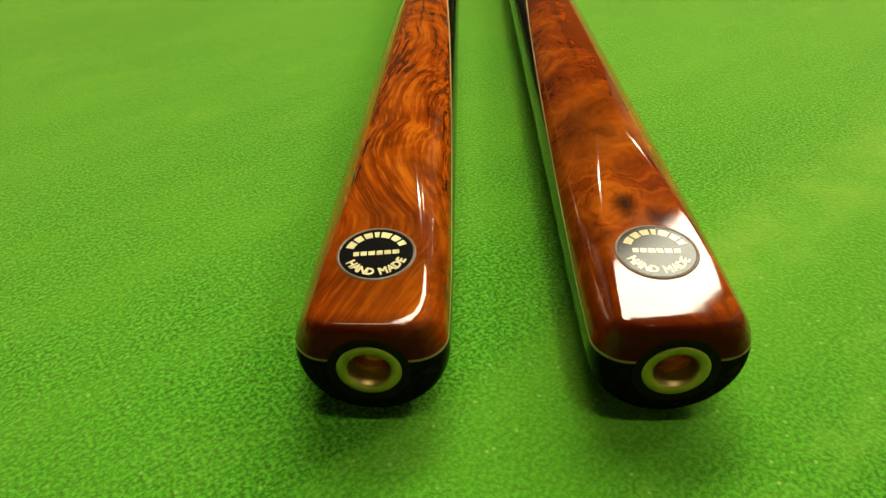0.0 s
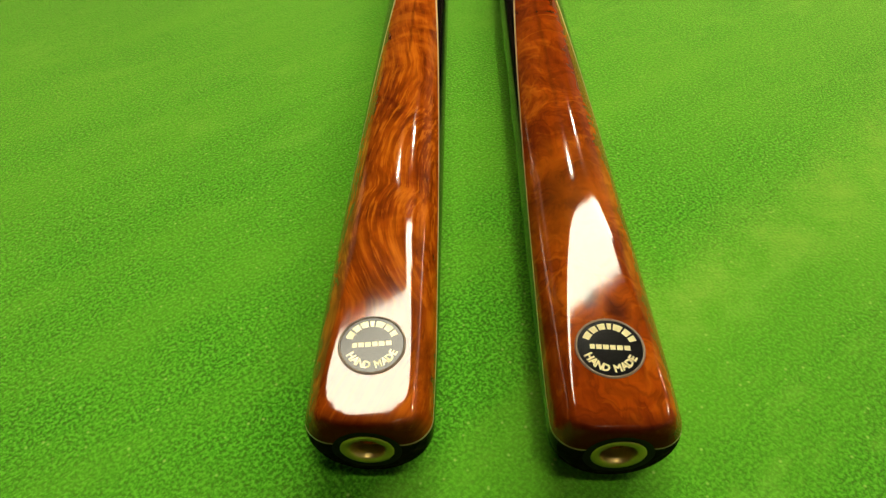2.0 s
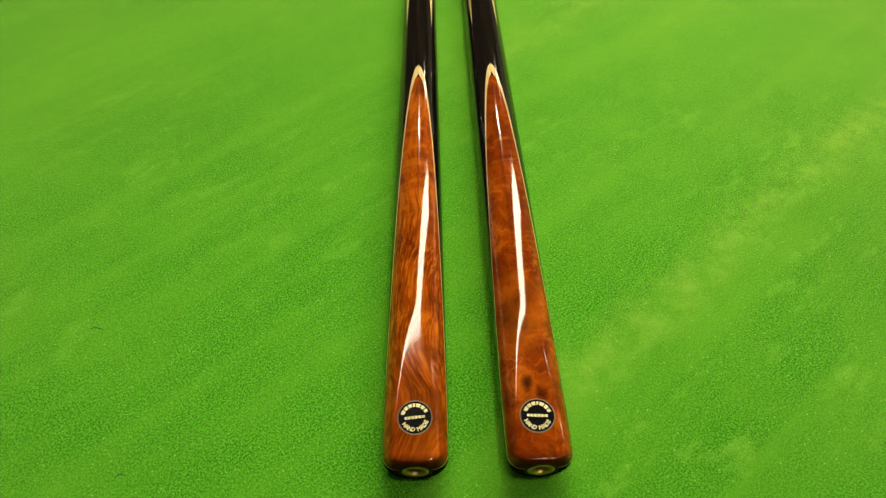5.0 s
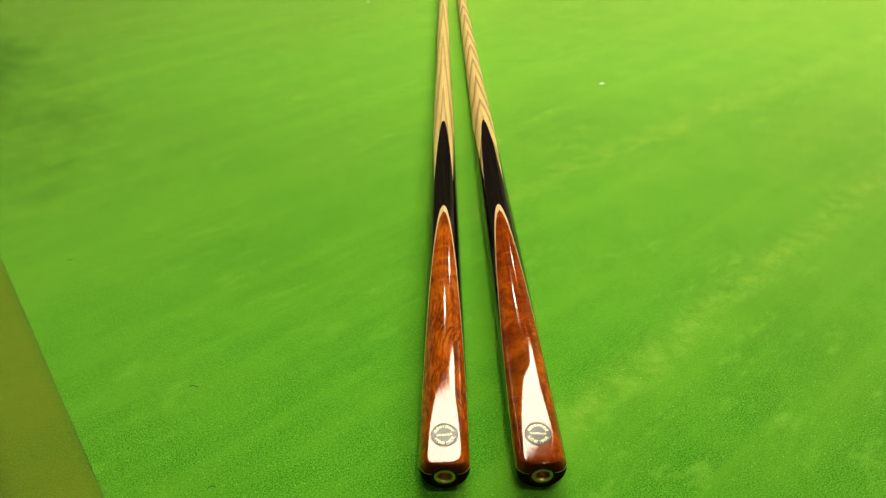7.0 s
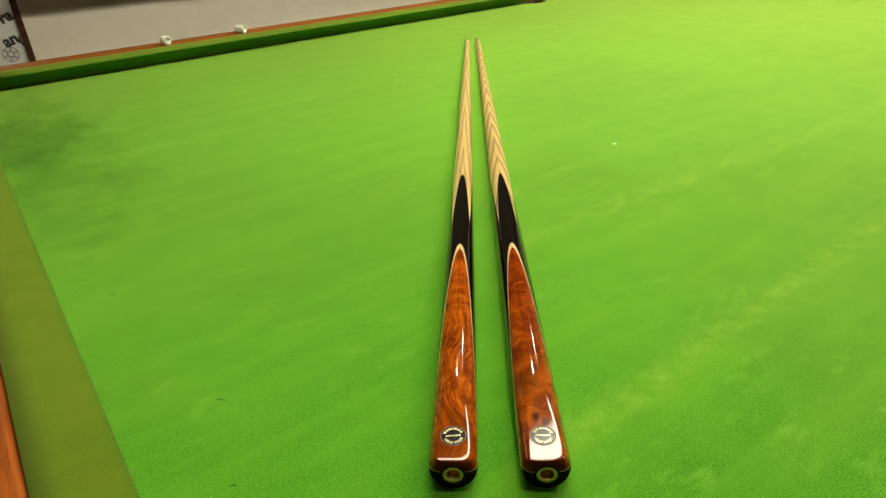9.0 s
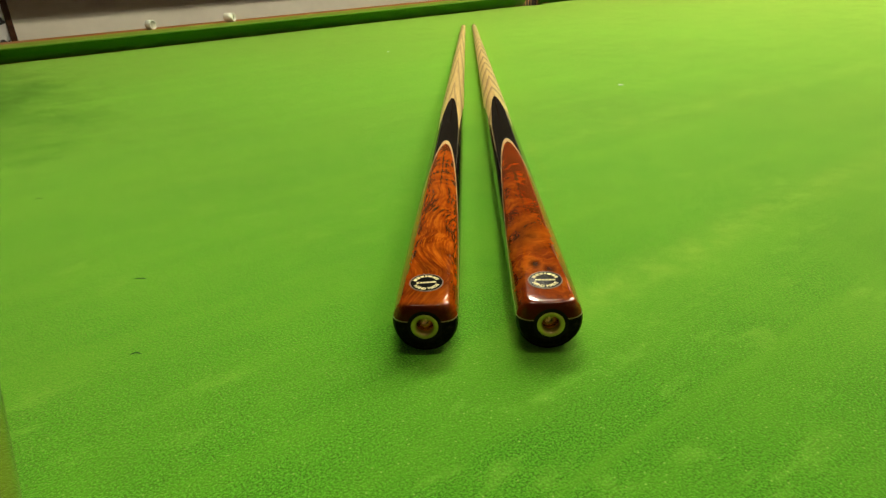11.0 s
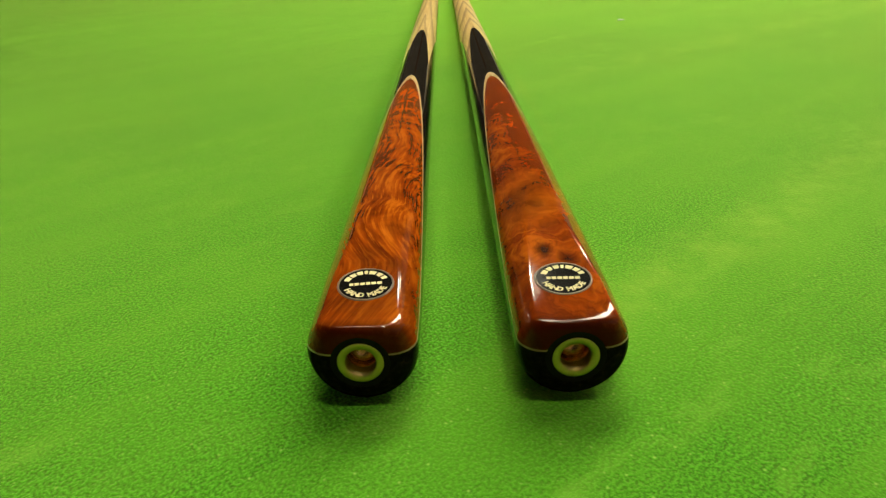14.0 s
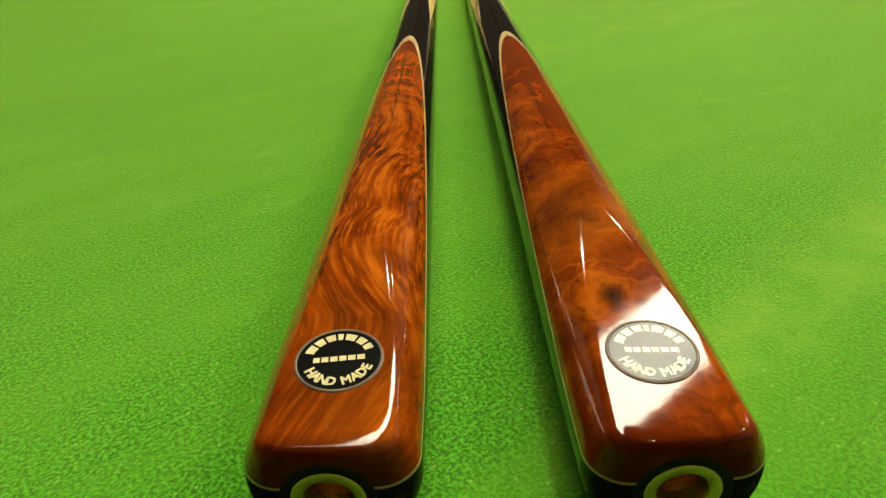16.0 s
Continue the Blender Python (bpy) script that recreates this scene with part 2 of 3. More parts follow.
def knotted_burl(name, seed, knots):
    """Red-brown burl: dark eyes ringed with amber, a broad knot, and soft cross curl towards the point."""
    m = Nodes(name)
    x, y, z = m.split(m.co)
    at = m.scale(m.co, loc=(seed, seed * 0.7, 0))
    sway = m.vmath("SUBTRACT", m.noise(m.scale(at, (1, 0.7, 1)), 55, 3, 0.5, 0.5, color=True), (0.5, 0.5, 0.5))
    bent = m.vmath("ADD", at, m.vmath("MULTIPLY", sway, (0.016, 0.022, 0.0)))
    mottle = m.noise(m.scale(bent, (1, 0.6, 1)), 150, 4, 0.55, 0.5)
    cloud = m.noise(bent, 48, 2, 0.5, 0.4)
    fibre = m.noise(m.scale(bent, (1, 0.10, 1)), 700, 3, 0.6, 0.2)
    tone = m.math("ADD", m.math("MULTIPLY", cloud, 0.42), m.math("ADD", m.math("MULTIPLY", mottle, 0.36), m.math("MULTIPLY", fibre, 0.22)))
    col = m.ramp(tone, [(0.33, (0.11, 0.0130, 0.0011)), (0.45, (0.20, 0.027, 0.0014)), (0.56, (0.310, 0.050, 0.0022)), (0.69, (0.50, 0.115, 0.0055))])
    curl = m.noise(m.scale(bent, (0.28, 1, 1), (0, 0, -0.2)), 230, 3, 0.55, 0.3)
    col = m.mix(m.span(curl, 0.57, 0.70, 0, 0.34), col, HONEY)
    col = m.mix(m.span(curl, 0.44, 0.32, 0, 0.28), col, UMBER)
    col = m.mix(m.span(fibre, 0.56, 0.68, 0, 0.42), col, (0.085, 0.0105, 0.0011))
    swirl = m.math("SINE", m.math("MULTIPLY", m.math("ADD", cloud, m.math("MULTIPLY", mottle, 0.35)), 74.0))
    col = m.mix(m.math("MULTIPLY", m.span(swirl, 0.1, 1.0, 0, 0.42), m.span(y, 0.10, 0.16, 1.0, 0.35)), col, (0.095, 0.0115, 0.0011))
    vein = m.voronoi(m.scale(bent, (0.55, 1, 1)), 95, "DISTANCE_TO_EDGE")
    col = m.mix(m.math("MULTIPLY", m.span(vein, 0.0, 0.06, 0.30, 0), m.span(cloud, 0.48, 0.62, 0, 1)), col, HONEY)
    ragged = m.noise(bent, 170, 3, 0.6)
    near = m.vmath("ADD", m.co, m.vmath("MULTIPLY", sway, (0.004, 0.006, 0.0)))
    for cx, cy, r, deep in knots:
        d = eye_distance(m, near, cx, cy, r, ragged)
        col = m.mix(m.math("MULTIPLY", m.span(d, 1.0, 1.7, 0, 0.22), m.span(d, 3.0, 1.7, 0, 1)), col, (0.52, 0.125, 0.006))
        col = m.mix(m.span(d, 0.7, 1.7, deep, 0.0), col, (0.050, 0.0075, 0.0016))
        col = m.mix(m.span(d, 0.0, 0.8, deep, 0.0), col, (0.018, 0.0065, 0.0045))
    seam = m.math("ABSOLUTE", m.math("ADD", x, m.span(m.noise(m.scale(at, (0.2, 1, 1)), 40, 3, 0.6), 0, 1, -0.0006, 0.0030)))
    col = m.mix(m.math("MULTIPLY", m.span(seam, 0.0002, 0.0011, 0.35, 0), m.span(y, 0.095, 0.120, 0, 1)), col, (0.06, 0.009, 0.001))
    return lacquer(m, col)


def ash_material(name, chevron, seed):
    """Pale ash with brown growth rings: nested arrows (chevron=1) or a few long straight loops."""
    m = Nodes(name)
    at = m.scale(m.co, loc=(0, seed, 0))
    x, y, z = m.split(m.co)
    wob = m.noise(m.scale(at, (1, 0.08, 1)), 130, 3, 0.5)
    side = m.math("ABSOLUTE", m.math("ADD", x, m.span(wob, 0, 1, -0.0011, 0.0011)))
    steep = 9.0 if chevron else 34.0
    pitch = 0.072 if chevron else 0.21
    drift = m.noise(m.scale(at, (0.3, 1, 0.3)), 6, 2, 0.5)
    phase = m.math("DIVIDE", m.math("ADD", m.math("ADD", y, m.math("MULTIPLY", side, steep)), m.math("MULTIPLY", drift, 0.10)), pitch)
    saw = m.math("FRACT", phase)
    line = m.span(saw, 0.45, 0.85, 0.0, 1.0)
    line = m.math("MULTIPLY", m.math("POWER", line, 1.5), m.span(m.noise(m.scale(at, (1, 0.03, 1)), 900, 2, 0.6), 0.3, 0.6, 0.7, 1.0))
    fine = m.noise(m.scale(at, (1, 0.012, 1)), 1700, 3, 0.6)
    col = m.ramp(fine, [(0.35, (0.52, 0.35, 0.11)), (0.52, (0.70, 0.51, 0.19)), (0.7, (0.80, 0.63, 0.27))])
    col = m.mix(m.math("MULTIPLY", line, 0.95 if chevron else 0.75), col, (0.17, 0.075, 0.022))
    m.set(Base_Color=col, Roughness=0.34, Coat_Weight=0.25, Coat_Roughness=0.2)
    m.set(Normal=m.bump(fine, 0.12, 0.0004))
    return m.mat


def simple(name, color, rough, metal=0.0, vary=0.25, scale=60, **more):
    m = Nodes(name)
    n = m.noise(m.co, scale, 4, 0.6)
    n2 = m.noise(m.co, scale * 9, 2, 0.6)
    f = m.math("ADD", m.math("MULTIPLY", n, 0.65), m.math("MULTIPLY", n2, 0.35))
    dark, light = [c * (1 - vary) for c in color], [min(1, c * (1 + vary)) for c in color]
    m.set(Base_Color=m.ramp(f, [(0.3, dark), (0.7, light)]), Metallic=metal, Roughness=m.span(n, 0.3, 0.7, max(0.02, rough - 0.06), rough + 0.08), **more)
    m.set(Normal=m.bump(n2, 0.06, 0.0006))
    return m.mat


def ebony_wood(name):
    """Near-black wood with faint brown streaks; gloss lacquer on the barrel, oiled and satin on the end grain."""
    m = Nodes(name)
    x, y, z = m.split(m.co)
    streak = m.noise(m.scale(m.co, (1, 0.03, 1)), 520, 3, 0.6, 0.2)
    m.set(Base_Color=m.ramp(streak, [(0.40, (0.0040, 0.0032, 0.0028)), (0.58, (0.0085, 0.0062, 0.0048)), (0.72, (0.022, 0.013, 0.008))]), Roughness=0.5, Specular_IOR_Level=0.0)
    m.set(Coat_Weight=m.span(y, 0.0020, 0.0068, 0.05, 1.0), Coat_Roughness=0.045, Normal=m.bump(streak, 0.05, 0.0003))
    return m.mat


def maple_veneer(name):
    """Pale yellow veneer under lacquer; its dimness on the butt's rounded end grain is painted in brown."""
    m = Nodes(name)
    x, y, z = m.split(m.co)
    fleck = m.noise(m.scale(m.co, (1, 0.1, 1)), 700, 3, 0.6)
    col = m.ramp(fleck, [(0.35, (0.60, 0.42, 0.16)), (0.65, (0.78, 0.58, 0.27))])
    m.set(Base_Color=m.mix(m.span(y, 0.0008, 0.0062, 0.9, 0.0), col, (0.16, 0.075, 0.022)), Roughness=0.4, Coat_Weight=m.span(y, 0.001, 0.005, 0.1, 1.0), Coat_Roughness=0.04)
    return m.mat


def rail_wood(name, dark, light, coat=0.12, across=False):
    m = Nodes(name)
    a = m.noise(m.scale(m.co, (1, 0.06, 1) if across else (0.06, 1, 1)), 130, 5, 0.6, 0.6)
    b = m.noise(m.scale(m.co, (1, 0.04, 1) if across else (0.04, 1, 1)), 900, 3, 0.6)
    col = m.ramp(m.math("ADD", m.math("MULTIPLY", a, 0.6), m.math("MULTIPLY", b, 0.4)), [(0.32, dark), (0.68, light)])
    m.set(Base_Color=col, Roughness=0.5, Specular_IOR_Level=0.12, Coat_Weight=coat, Coat_Roughness=0.15, Normal=m.bump(b, 0.1, 0.0005))
    return m.mat


def glowing(name, color, strength):
    m = Nodes(name)
    m.set(Base_Color=(0.9, 0.9, 0.88), Roughness=0.5, Emission_Color=color, Emission_Strength=strength)
    return m.mat


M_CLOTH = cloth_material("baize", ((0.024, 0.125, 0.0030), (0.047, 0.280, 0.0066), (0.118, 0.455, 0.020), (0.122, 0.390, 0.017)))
# Cushions have darker tones of their own than the bed.
M_CUSHION = cloth_material("cushion_cloth", ((0.010, 0.075, 0.0030), (0.024, 0.135, 0.0040), (0.060, 0.200, 0.009), (0.080, 0.200, 0.0080)), worn_and_lit=False)
M_BURL_A = streaked_burl("streaked_burl", 3.1)
M_BURL_B = knotted_burl("knotted_burl", 8.35, ((-0.0027, 0.0344, 0.0021, 0.80), (0.0036, 0.0300, 0.0019, 0.60), (-0.0039, 0.0597, 0.0034, 0.58), (0.0010, 0.0640, 0.0032, 0.36),
                                               (-0.0085, 0.0690, 0.0060, 0.34), (-0.0040, 0.0740, 0.0055, 0.34), (0.0025, 0.0790, 0.0044, 0.26), (-0.0110, 0.0280, 0.0030, 0.3)))
M_ASH_A = ash_material("straight_ash", 0, 2.0)
M_ASH_B = ash_material("chevron_ash", 1, 5.0)
M_EBONY = ebony_wood("ebony")
M_CAP = simple("stained_end_wood", (0.006, 0.004, 0.003), 0.6, vary=0.4, scale=200, Specular_IOR_Level=0.08)
M_VENEER = maple_veneer("maple_veneer")
M_BRASS = simple("brushed_brass", (0.50, 0.37, 0.13), 0.42, metal=1.0, vary=0.12, scale=300)
M_BORE = simple("copper_bore", (0.85, 0.42, 0.20), 0.24, metal=1.0, vary=0.3, scale=250)
M_BADGE = simple("black_enamel", (0.006, 0.006, 0.006), 0.5, vary=0.2, scale=300, Specular_IOR_Level=0.0, Coat_Weight=0.5, Coat_Roughness=0.13)
M_RIM = simple("pewter_rim", (0.17, 0.125, 0.085), 0.35, metal=0.4, vary=0.15, scale=400)
M_GOLD = simple("cream_gold_print", (0.74, 0.66, 0.36), 0.5, vary=0.12, scale=900, Specular_IOR_Level=0.1, Coat_Weight=0.6, Coat_Roughness=0.05)
M_LEATHER = simple("tip_leather", (0.10, 0.13, 0.16), 0.8, vary=0.25, scale=500)
# Long rails: warm grazing reflection put into a lighter, more orange wood colour.
M_RAIL = rail_wood("mahogany_rail_lit", (0.17, 0.045, 0.006), (0.46, 0.16, 0.022), 0.2)
M_END_RAIL = rail_wood("mahogany_end_rail", (0.16, 0.032, 0.003), (0.42, 0.105, 0.010), 0.08, True)
M_POCKET = simple("tan_leather", (0.62, 0.30, 0.08), 0.55, vary=0.3, scale=80)
M_NET = simple("dark_leather", (0.022, 0.014, 0.010), 0.7, vary=0.3, scale=120)
M_RED = simple("red_resin", (0.36, 0.018, 0.012), 0.12, vary=0.05, scale=40, Coat_Weight=0.6, Coat_Roughness=0.05)
M_IVORY = simple("ivory_resin", (0.84, 0.75, 0.40), 0.12, vary=0.04, scale=40, Coat_Weight=0.6, Coat_Roughness=0.05)
M_PLASTIC = simple("white_plastic", (0.78, 0.80, 0.70), 0.35, vary=0.05, scale=150, Subsurface_Weight=0.0)
M_WALL = simple("painted_plaster", (0.84, 0.78, 0.66), 0.85, vary=0.06, scale=3)
M_BATTEN = rail_wood("dark_batten", (0.030, 0.012, 0.006), (0.095, 0.040, 0.018), 0.0)
M_CEIL = simple("ceiling_paint", (0.15, 0.135, 0.11), 0.9, vary=0.05, scale=4)
# For unseen walls, kept dark to weaken their reflections in ebony and rail.
M_DARKWALL = simple("unseen_dark_wall", (0.05, 0.043, 0.034), 0.8, vary=0.12, scale=3)
M_CARPET = simple("carpet", (0.085, 0.05, 0.045), 0.95, vary=0.35, scale=45)
M_POSTER = simple("poster_paper", (0.74, 0.73, 0.70), 0.7, vary=0.04, scale=14)
M_INK = simple("ink", (0.03, 0.028, 0.028), 0.6, vary=0.1)
M_GREY_INK = simple("grey_ink", (0.22, 0.21, 0.20), 0.6, vary=0.2)
M_CHALK = simple("chalk_crumb", (0.85, 0.86, 0.80), 0.9, vary=0.08, scale=600)
M_LINT = simple("dark_lint", (0.012, 0.075, 0.012), 0.9, vary=0.3, scale=500)
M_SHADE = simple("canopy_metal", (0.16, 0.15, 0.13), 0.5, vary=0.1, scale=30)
M_PANEL = glowing("lit_diffuser", WARM, PANEL_GLOW)
M_BULB = glowing("lit_bulb", WARM, BULB_GLOW)
M_HAZE = glowing("dim_haze_glow", WARM, HAZE_GLOW)


# ---------------------------------------------------------------- room
ROOM_U0, ROOM_U1, ROOM_V0, ROOM_V1, ROOM_TOP = -2.2, 5.6, -2.2, 2.90, 1.75


def slab(name, x0, x1, y0, y1, z0, z1, material, label, category, bevel=0.0):
    ob = link(name, box(bmesh.new(), x0, x1, y0, y1, z0, z1, bevel), material, False)
    ob.matrix_world = TM
    return tagged(ob, label, category, kind="structure")


slab("floor", ROOM_U0, ROOM_U1, ROOM_V0, ROOM_V1, FLOOR_Z - 0.1, FLOOR_Z, M_CARPET, "dark patterned carpet floor of the club room", "floor")
slab("ceiling", ROOM_U0, ROOM_U1, ROOM_V0, ROOM_V1, ROOM_TOP, ROOM_TOP + 0.1, M_CEIL, "plain painted ceiling above the table", "ceiling")
slab("wall_north", ROOM_U0 - 0.12, ROOM_U1 + 0.12, ROOM_V1, ROOM_V1 + 0.12, FLOOR_Z, 0.145, M_WALL, "beige painted lower wall behind the table", "wall")
slab("wall_upper", ROOM_U0 - 0.12, ROOM_U1 + 0.12, ROOM_V1, ROOM_V1 + 0.12, 0.145, ROOM_TOP, M_DARKWALL, "unseen upper wall above the ledge, kept dark", "wall")
slab("wall_south", ROOM_U0 - 0.12, ROOM_U1 + 0.12, ROOM_V0 - 0.12, ROOM_V0, FLOOR_Z, ROOM_TOP, M_WALL, "beige painted plaster wall", "wall")
slab("wall_west", ROOM_U0 - 0.12, ROOM_U0, ROOM_V0, ROOM_V1, FLOOR_Z, ROOM_TOP, M_DARKWALL, "unseen plaster wall, kept dark", "wall")
slab("wall_east", ROOM_U1, ROOM_U1 + 0.12, ROOM_V0, ROOM_V1, FLOOR_Z, ROOM_TOP, M_WALL, "beige painted plaster wall", "wall")

# framed panel, poster and battens on the wall behind the table
WV = ROOM_V1


def wall_piece(name, u0, u1, z0, z1, depth, material, label, category, kind="structure"):
    ob = link(name, box(bmesh.new(), u0, u1, WV - depth, WV - 0.001, z0, z1, 0.002), material, False)
    ob.matrix_world = TM
    return tagged(ob, label, category, kind=kind)


wall_piece("trim_post", 0.083, 0.105, FLOOR_Z, 0.72, 0.022, M_BATTEN, "dark brown wooden batten fixed upright on the wall", "trim")
wall_piece("wall_shelf", 0.107, 2.358, 0.122, 0.138, 0.17, M_BATTEN, "dark brown wooden ledge fixed level along the wall", "shelf", "thing")
wall_piece("trim_post", 2.36, 2.452, FLOOR_Z, 0.72, 0.03, M_BATTEN, "broad dark brown wooden post on the wall", "trim")
wall_piece("trim_strip", 2.20, 2.357, FLOOR_Z, 0.12, 0.012, M_POSTER, "pale painted strip of wall trim beside the post", "trim")
bm = bmesh.new()
tri = [(0.160, 0.1215), (0.125, 0.1215), (0.128, 0.092), (0.136, 0.085), (0.150, 0.085), (0.158, 0.092)]
made = [[bm.verts.new((u, WV - d, z)) for d, z in tri] for u in (0.782, 0.808)]
bm.faces.new(made[0])
bm.faces.new(made[1][::-1])
for i in range(len(tri)):
    j = (i + 1) % len(tri)
    bm.faces.new((made[0][i], made[1][i], made[1][j], made[0][j]))
hook = link("wall_bracket", bm, M_BATTEN, False)
hook.matrix_world = TM
tagged(hook, "small dark wooden bracket under the wall ledge", "bracket", kind="thing")

poster = new("poster")
poster.matrix_world = TM
tagged(poster, "white poster with black blackletter words and grey crest", "poster", kind="thing")
part("sheet", box(bmesh.new(), -0.55, 0.081, WV - 0.006, WV - 0.001, -0.40, 0.50), M_POSTER, poster, "white printed sheet", False)


def lettering(text, size, m, material, parent, name, label="", depth=0.0002, bold=0.03):
    """Text in the built-in font as a mesh; m places it in the parent's frame."""
    cu = bpy.data.curves.new("text", "FONT")
    cu.body, cu.size, cu.extrude, cu.align_x, cu.align_y, cu.resolution_u = text, size, depth, "CENTER", "CENTER", 2
    cu.offset = bold * size
    tmp = new("text_source", cu)
    bpy.context.view_layer.update()
    me = bpy.data.meshes.new_from_object(tmp.evaluated_get(bpy.context.evaluated_depsgraph_get()))
    bpy.data.objects.remove(tmp)
    bpy.data.curves.remove(cu)
    me.transform(m)
    me.materials.clear()
    me.materials.append(material)
    ob = new(name, me)
    ob.parent = parent
    return tagged(ob, label)


for words, u, z, size in (("ra", 0.053, 0.038, 0.058), ("an", 0.043, -0.048, 0.058), ("(", 0.076, -0.056, 0.040)):
    lettering(words, size, pose(u, WV - 0.0075, z, 90, -18, 0), M_INK, poster, "word", "black printed letters", 0.0006, 0.045)
bm = bmesh.new()
for r0, r1 in ((0.026, 0.029), (0.018, 0.0195), (0.008, 0.013)):
    grid(bm, [[(0.028 + r * math.cos(a), WV - 0.0075, -0.100 + r * math.sin(a)) for a in np.linspace(0, 2 * math.pi, 33)] for r in (r0, r1)])
for k in range(6):
    a = k * math.pi / 3 + 0.3
    c, s = math.cos(a), math.sin(a)
    grid(bm, [[(0.028 + r * c - w * s, WV - 0.0078, -0.100 + r * s + w * c) for w in (-0.002, 0.002)] for r in (0.012, 0.026)])
pin = lathe(bmesh.new(), [(0.0, -0.010), (0.005, -0.009), (0.0065, -0.006), (0.005, -0.002), (0.0025, 0.0)], "y", 16)
bmesh.ops.translate(pin, vec=(0.076, WV - 0.0062, 0.118), verts=pin.verts)
part("pin", pin, M_PLASTIC, poster, "round white pin head")
part("crest", bm, M_GREY_INK, poster, "round grey printed crest", False)

# ---------------------------------------------------------------- table
table = new("snooker_table")
table.matrix_world = TM
tagged(table, "full-size snooker table with green cloth and mahogany rails", "snooker table", kind="thing")

POCKETS = [(U0, V0), (MID_U, V0 - 0.03), (U1, V0), (U0, V1), (MID_U, V1 + 0.03), (U1, V1)]
MOUTH = 0.052     # half the mouth of a middle pocket
CORNER = 0.075    # how far the cushions stop short of a corner
RAIL_W, CLOTH_W = 0.085, 0.0468

# bed: one slate sheet covered in cloth, notched at the pockets
bm = bmesh.new()
E_ = 0.03
outline = []


def notch(cx, cy, r, a0, a1, n=10):
    for k in range(n + 1):
        a = radians(a0 + (a1 - a0) * k / n)
        outline.append((cx + r * math.cos(a), cy + r * math.sin(a)))


notch(U0 - E_, V0 - E_, 0.062, 90, 0)
notch(MID_U, V0 - E_ - 0.012, 0.048, 180, 0)
notch(U1 + E_, V0 - E_, 0.062, 180, 90)
notch(U1 + E_, V1 + E_, 0.062, 270, 180)
notch(MID_U, V1 + E_ + 0.012, 0.048, 360, 180)
notch(U0 - E_, V1 + E_, 0.062, 0, -90)
top = [bm.verts.new((x, y, 0.0)) for x, y in outline]
low = [bm.verts.new((x, y, -0.045)) for x, y in outline]
bm.faces.new(top)
bm.faces.new(low[::-1])
for i in range(len(top)):
    j = (i + 1) % len(top)
    bm.faces.new((top[i], low[i], low[j], top[j]))
bmesh.ops.triangulate(bm, faces=[f for f in bm.faces if len(f.verts) > 4])
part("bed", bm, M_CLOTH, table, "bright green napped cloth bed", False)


def cushion_section():
    """Depth behind the nose and height, from the foot round the nose to the rail."""
    pts = [(0.038, 0.0), (0.021, 0.017), (0.0042, 0.0315)]
    for k in range(9):
        a = radians(215 - 115 * k / 8)
        pts.append((0.0022 + 0.0022 * math.cos(a), 0.0349 + 0.0022 * math.sin(a)))
    pts += [(0.014, 0.0386), (0.030, 0.0410), (CLOTH_W, 0.0430), (CLOTH_W, 0.0)]
    return [(d, z * RAIL_Z / 0.0430) for d, z in pts]


def cushion(a0, a1, fixed, inward, along, cut0, cut1):
    """A cushion strip from a0 to a1; its ends slant back by cut0 and cut1 to open the pockets."""
    bm = bmesh.new()
    rows = []
    for s in np.linspace(0, 1, 25):
        row = []
        for d, z in cushion_section():
            b0, b1 = a0 - cut0 * (1 - (1 - min(1, d / CLOTH_W)) ** 2), a1 + cut1 * (1 - (1 - min(1, d / CLOTH_W)) ** 2)
            a = b0 + (b1 - b0) * s
            e = fixed - inward * d
            row.append((a, e, z) if along == "u" else (e, a, z))
        rows.append(row)
    made = grid(bm, rows, closed=True)
    bm.faces.new(made[0])
    bm.faces.new(made[-1][::-1])
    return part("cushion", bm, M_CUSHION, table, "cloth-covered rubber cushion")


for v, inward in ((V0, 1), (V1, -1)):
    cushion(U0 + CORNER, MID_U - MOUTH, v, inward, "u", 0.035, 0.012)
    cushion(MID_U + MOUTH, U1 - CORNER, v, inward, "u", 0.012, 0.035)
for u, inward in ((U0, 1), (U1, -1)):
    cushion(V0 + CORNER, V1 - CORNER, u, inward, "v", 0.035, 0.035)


def rail(x0, x1, y0, y1, wood=M_RAIL):
    return part("rail", box(bmesh.new(), x0, x1, y0, y1, -0.06, RAIL_Z - 0.0005, 0.006), wood, table, "polished mahogany rail")


for v, s in ((V0, -1), (V1, 1)):
    near, far = v + s * (CLOTH_W + 0.0006), v + s * (CLOTH_W + RAIL_W)
    rail(U0 + 0.03, MID_U - 0.058, min(near, far), max(near, far))
    rail(MID_U + 0.058, U1 - 0.03, min(near, far), max(near, far))
for u, s in ((U0, -1), (U1, 1)):
    near, far = u + s * (CLOTH_W + 0.0006), u + s * (CLOTH_W + RAIL_W)
    rail(min(near, far), max(near, far), V0 + 0.03, V1 - 0.03, M_END_RAIL)


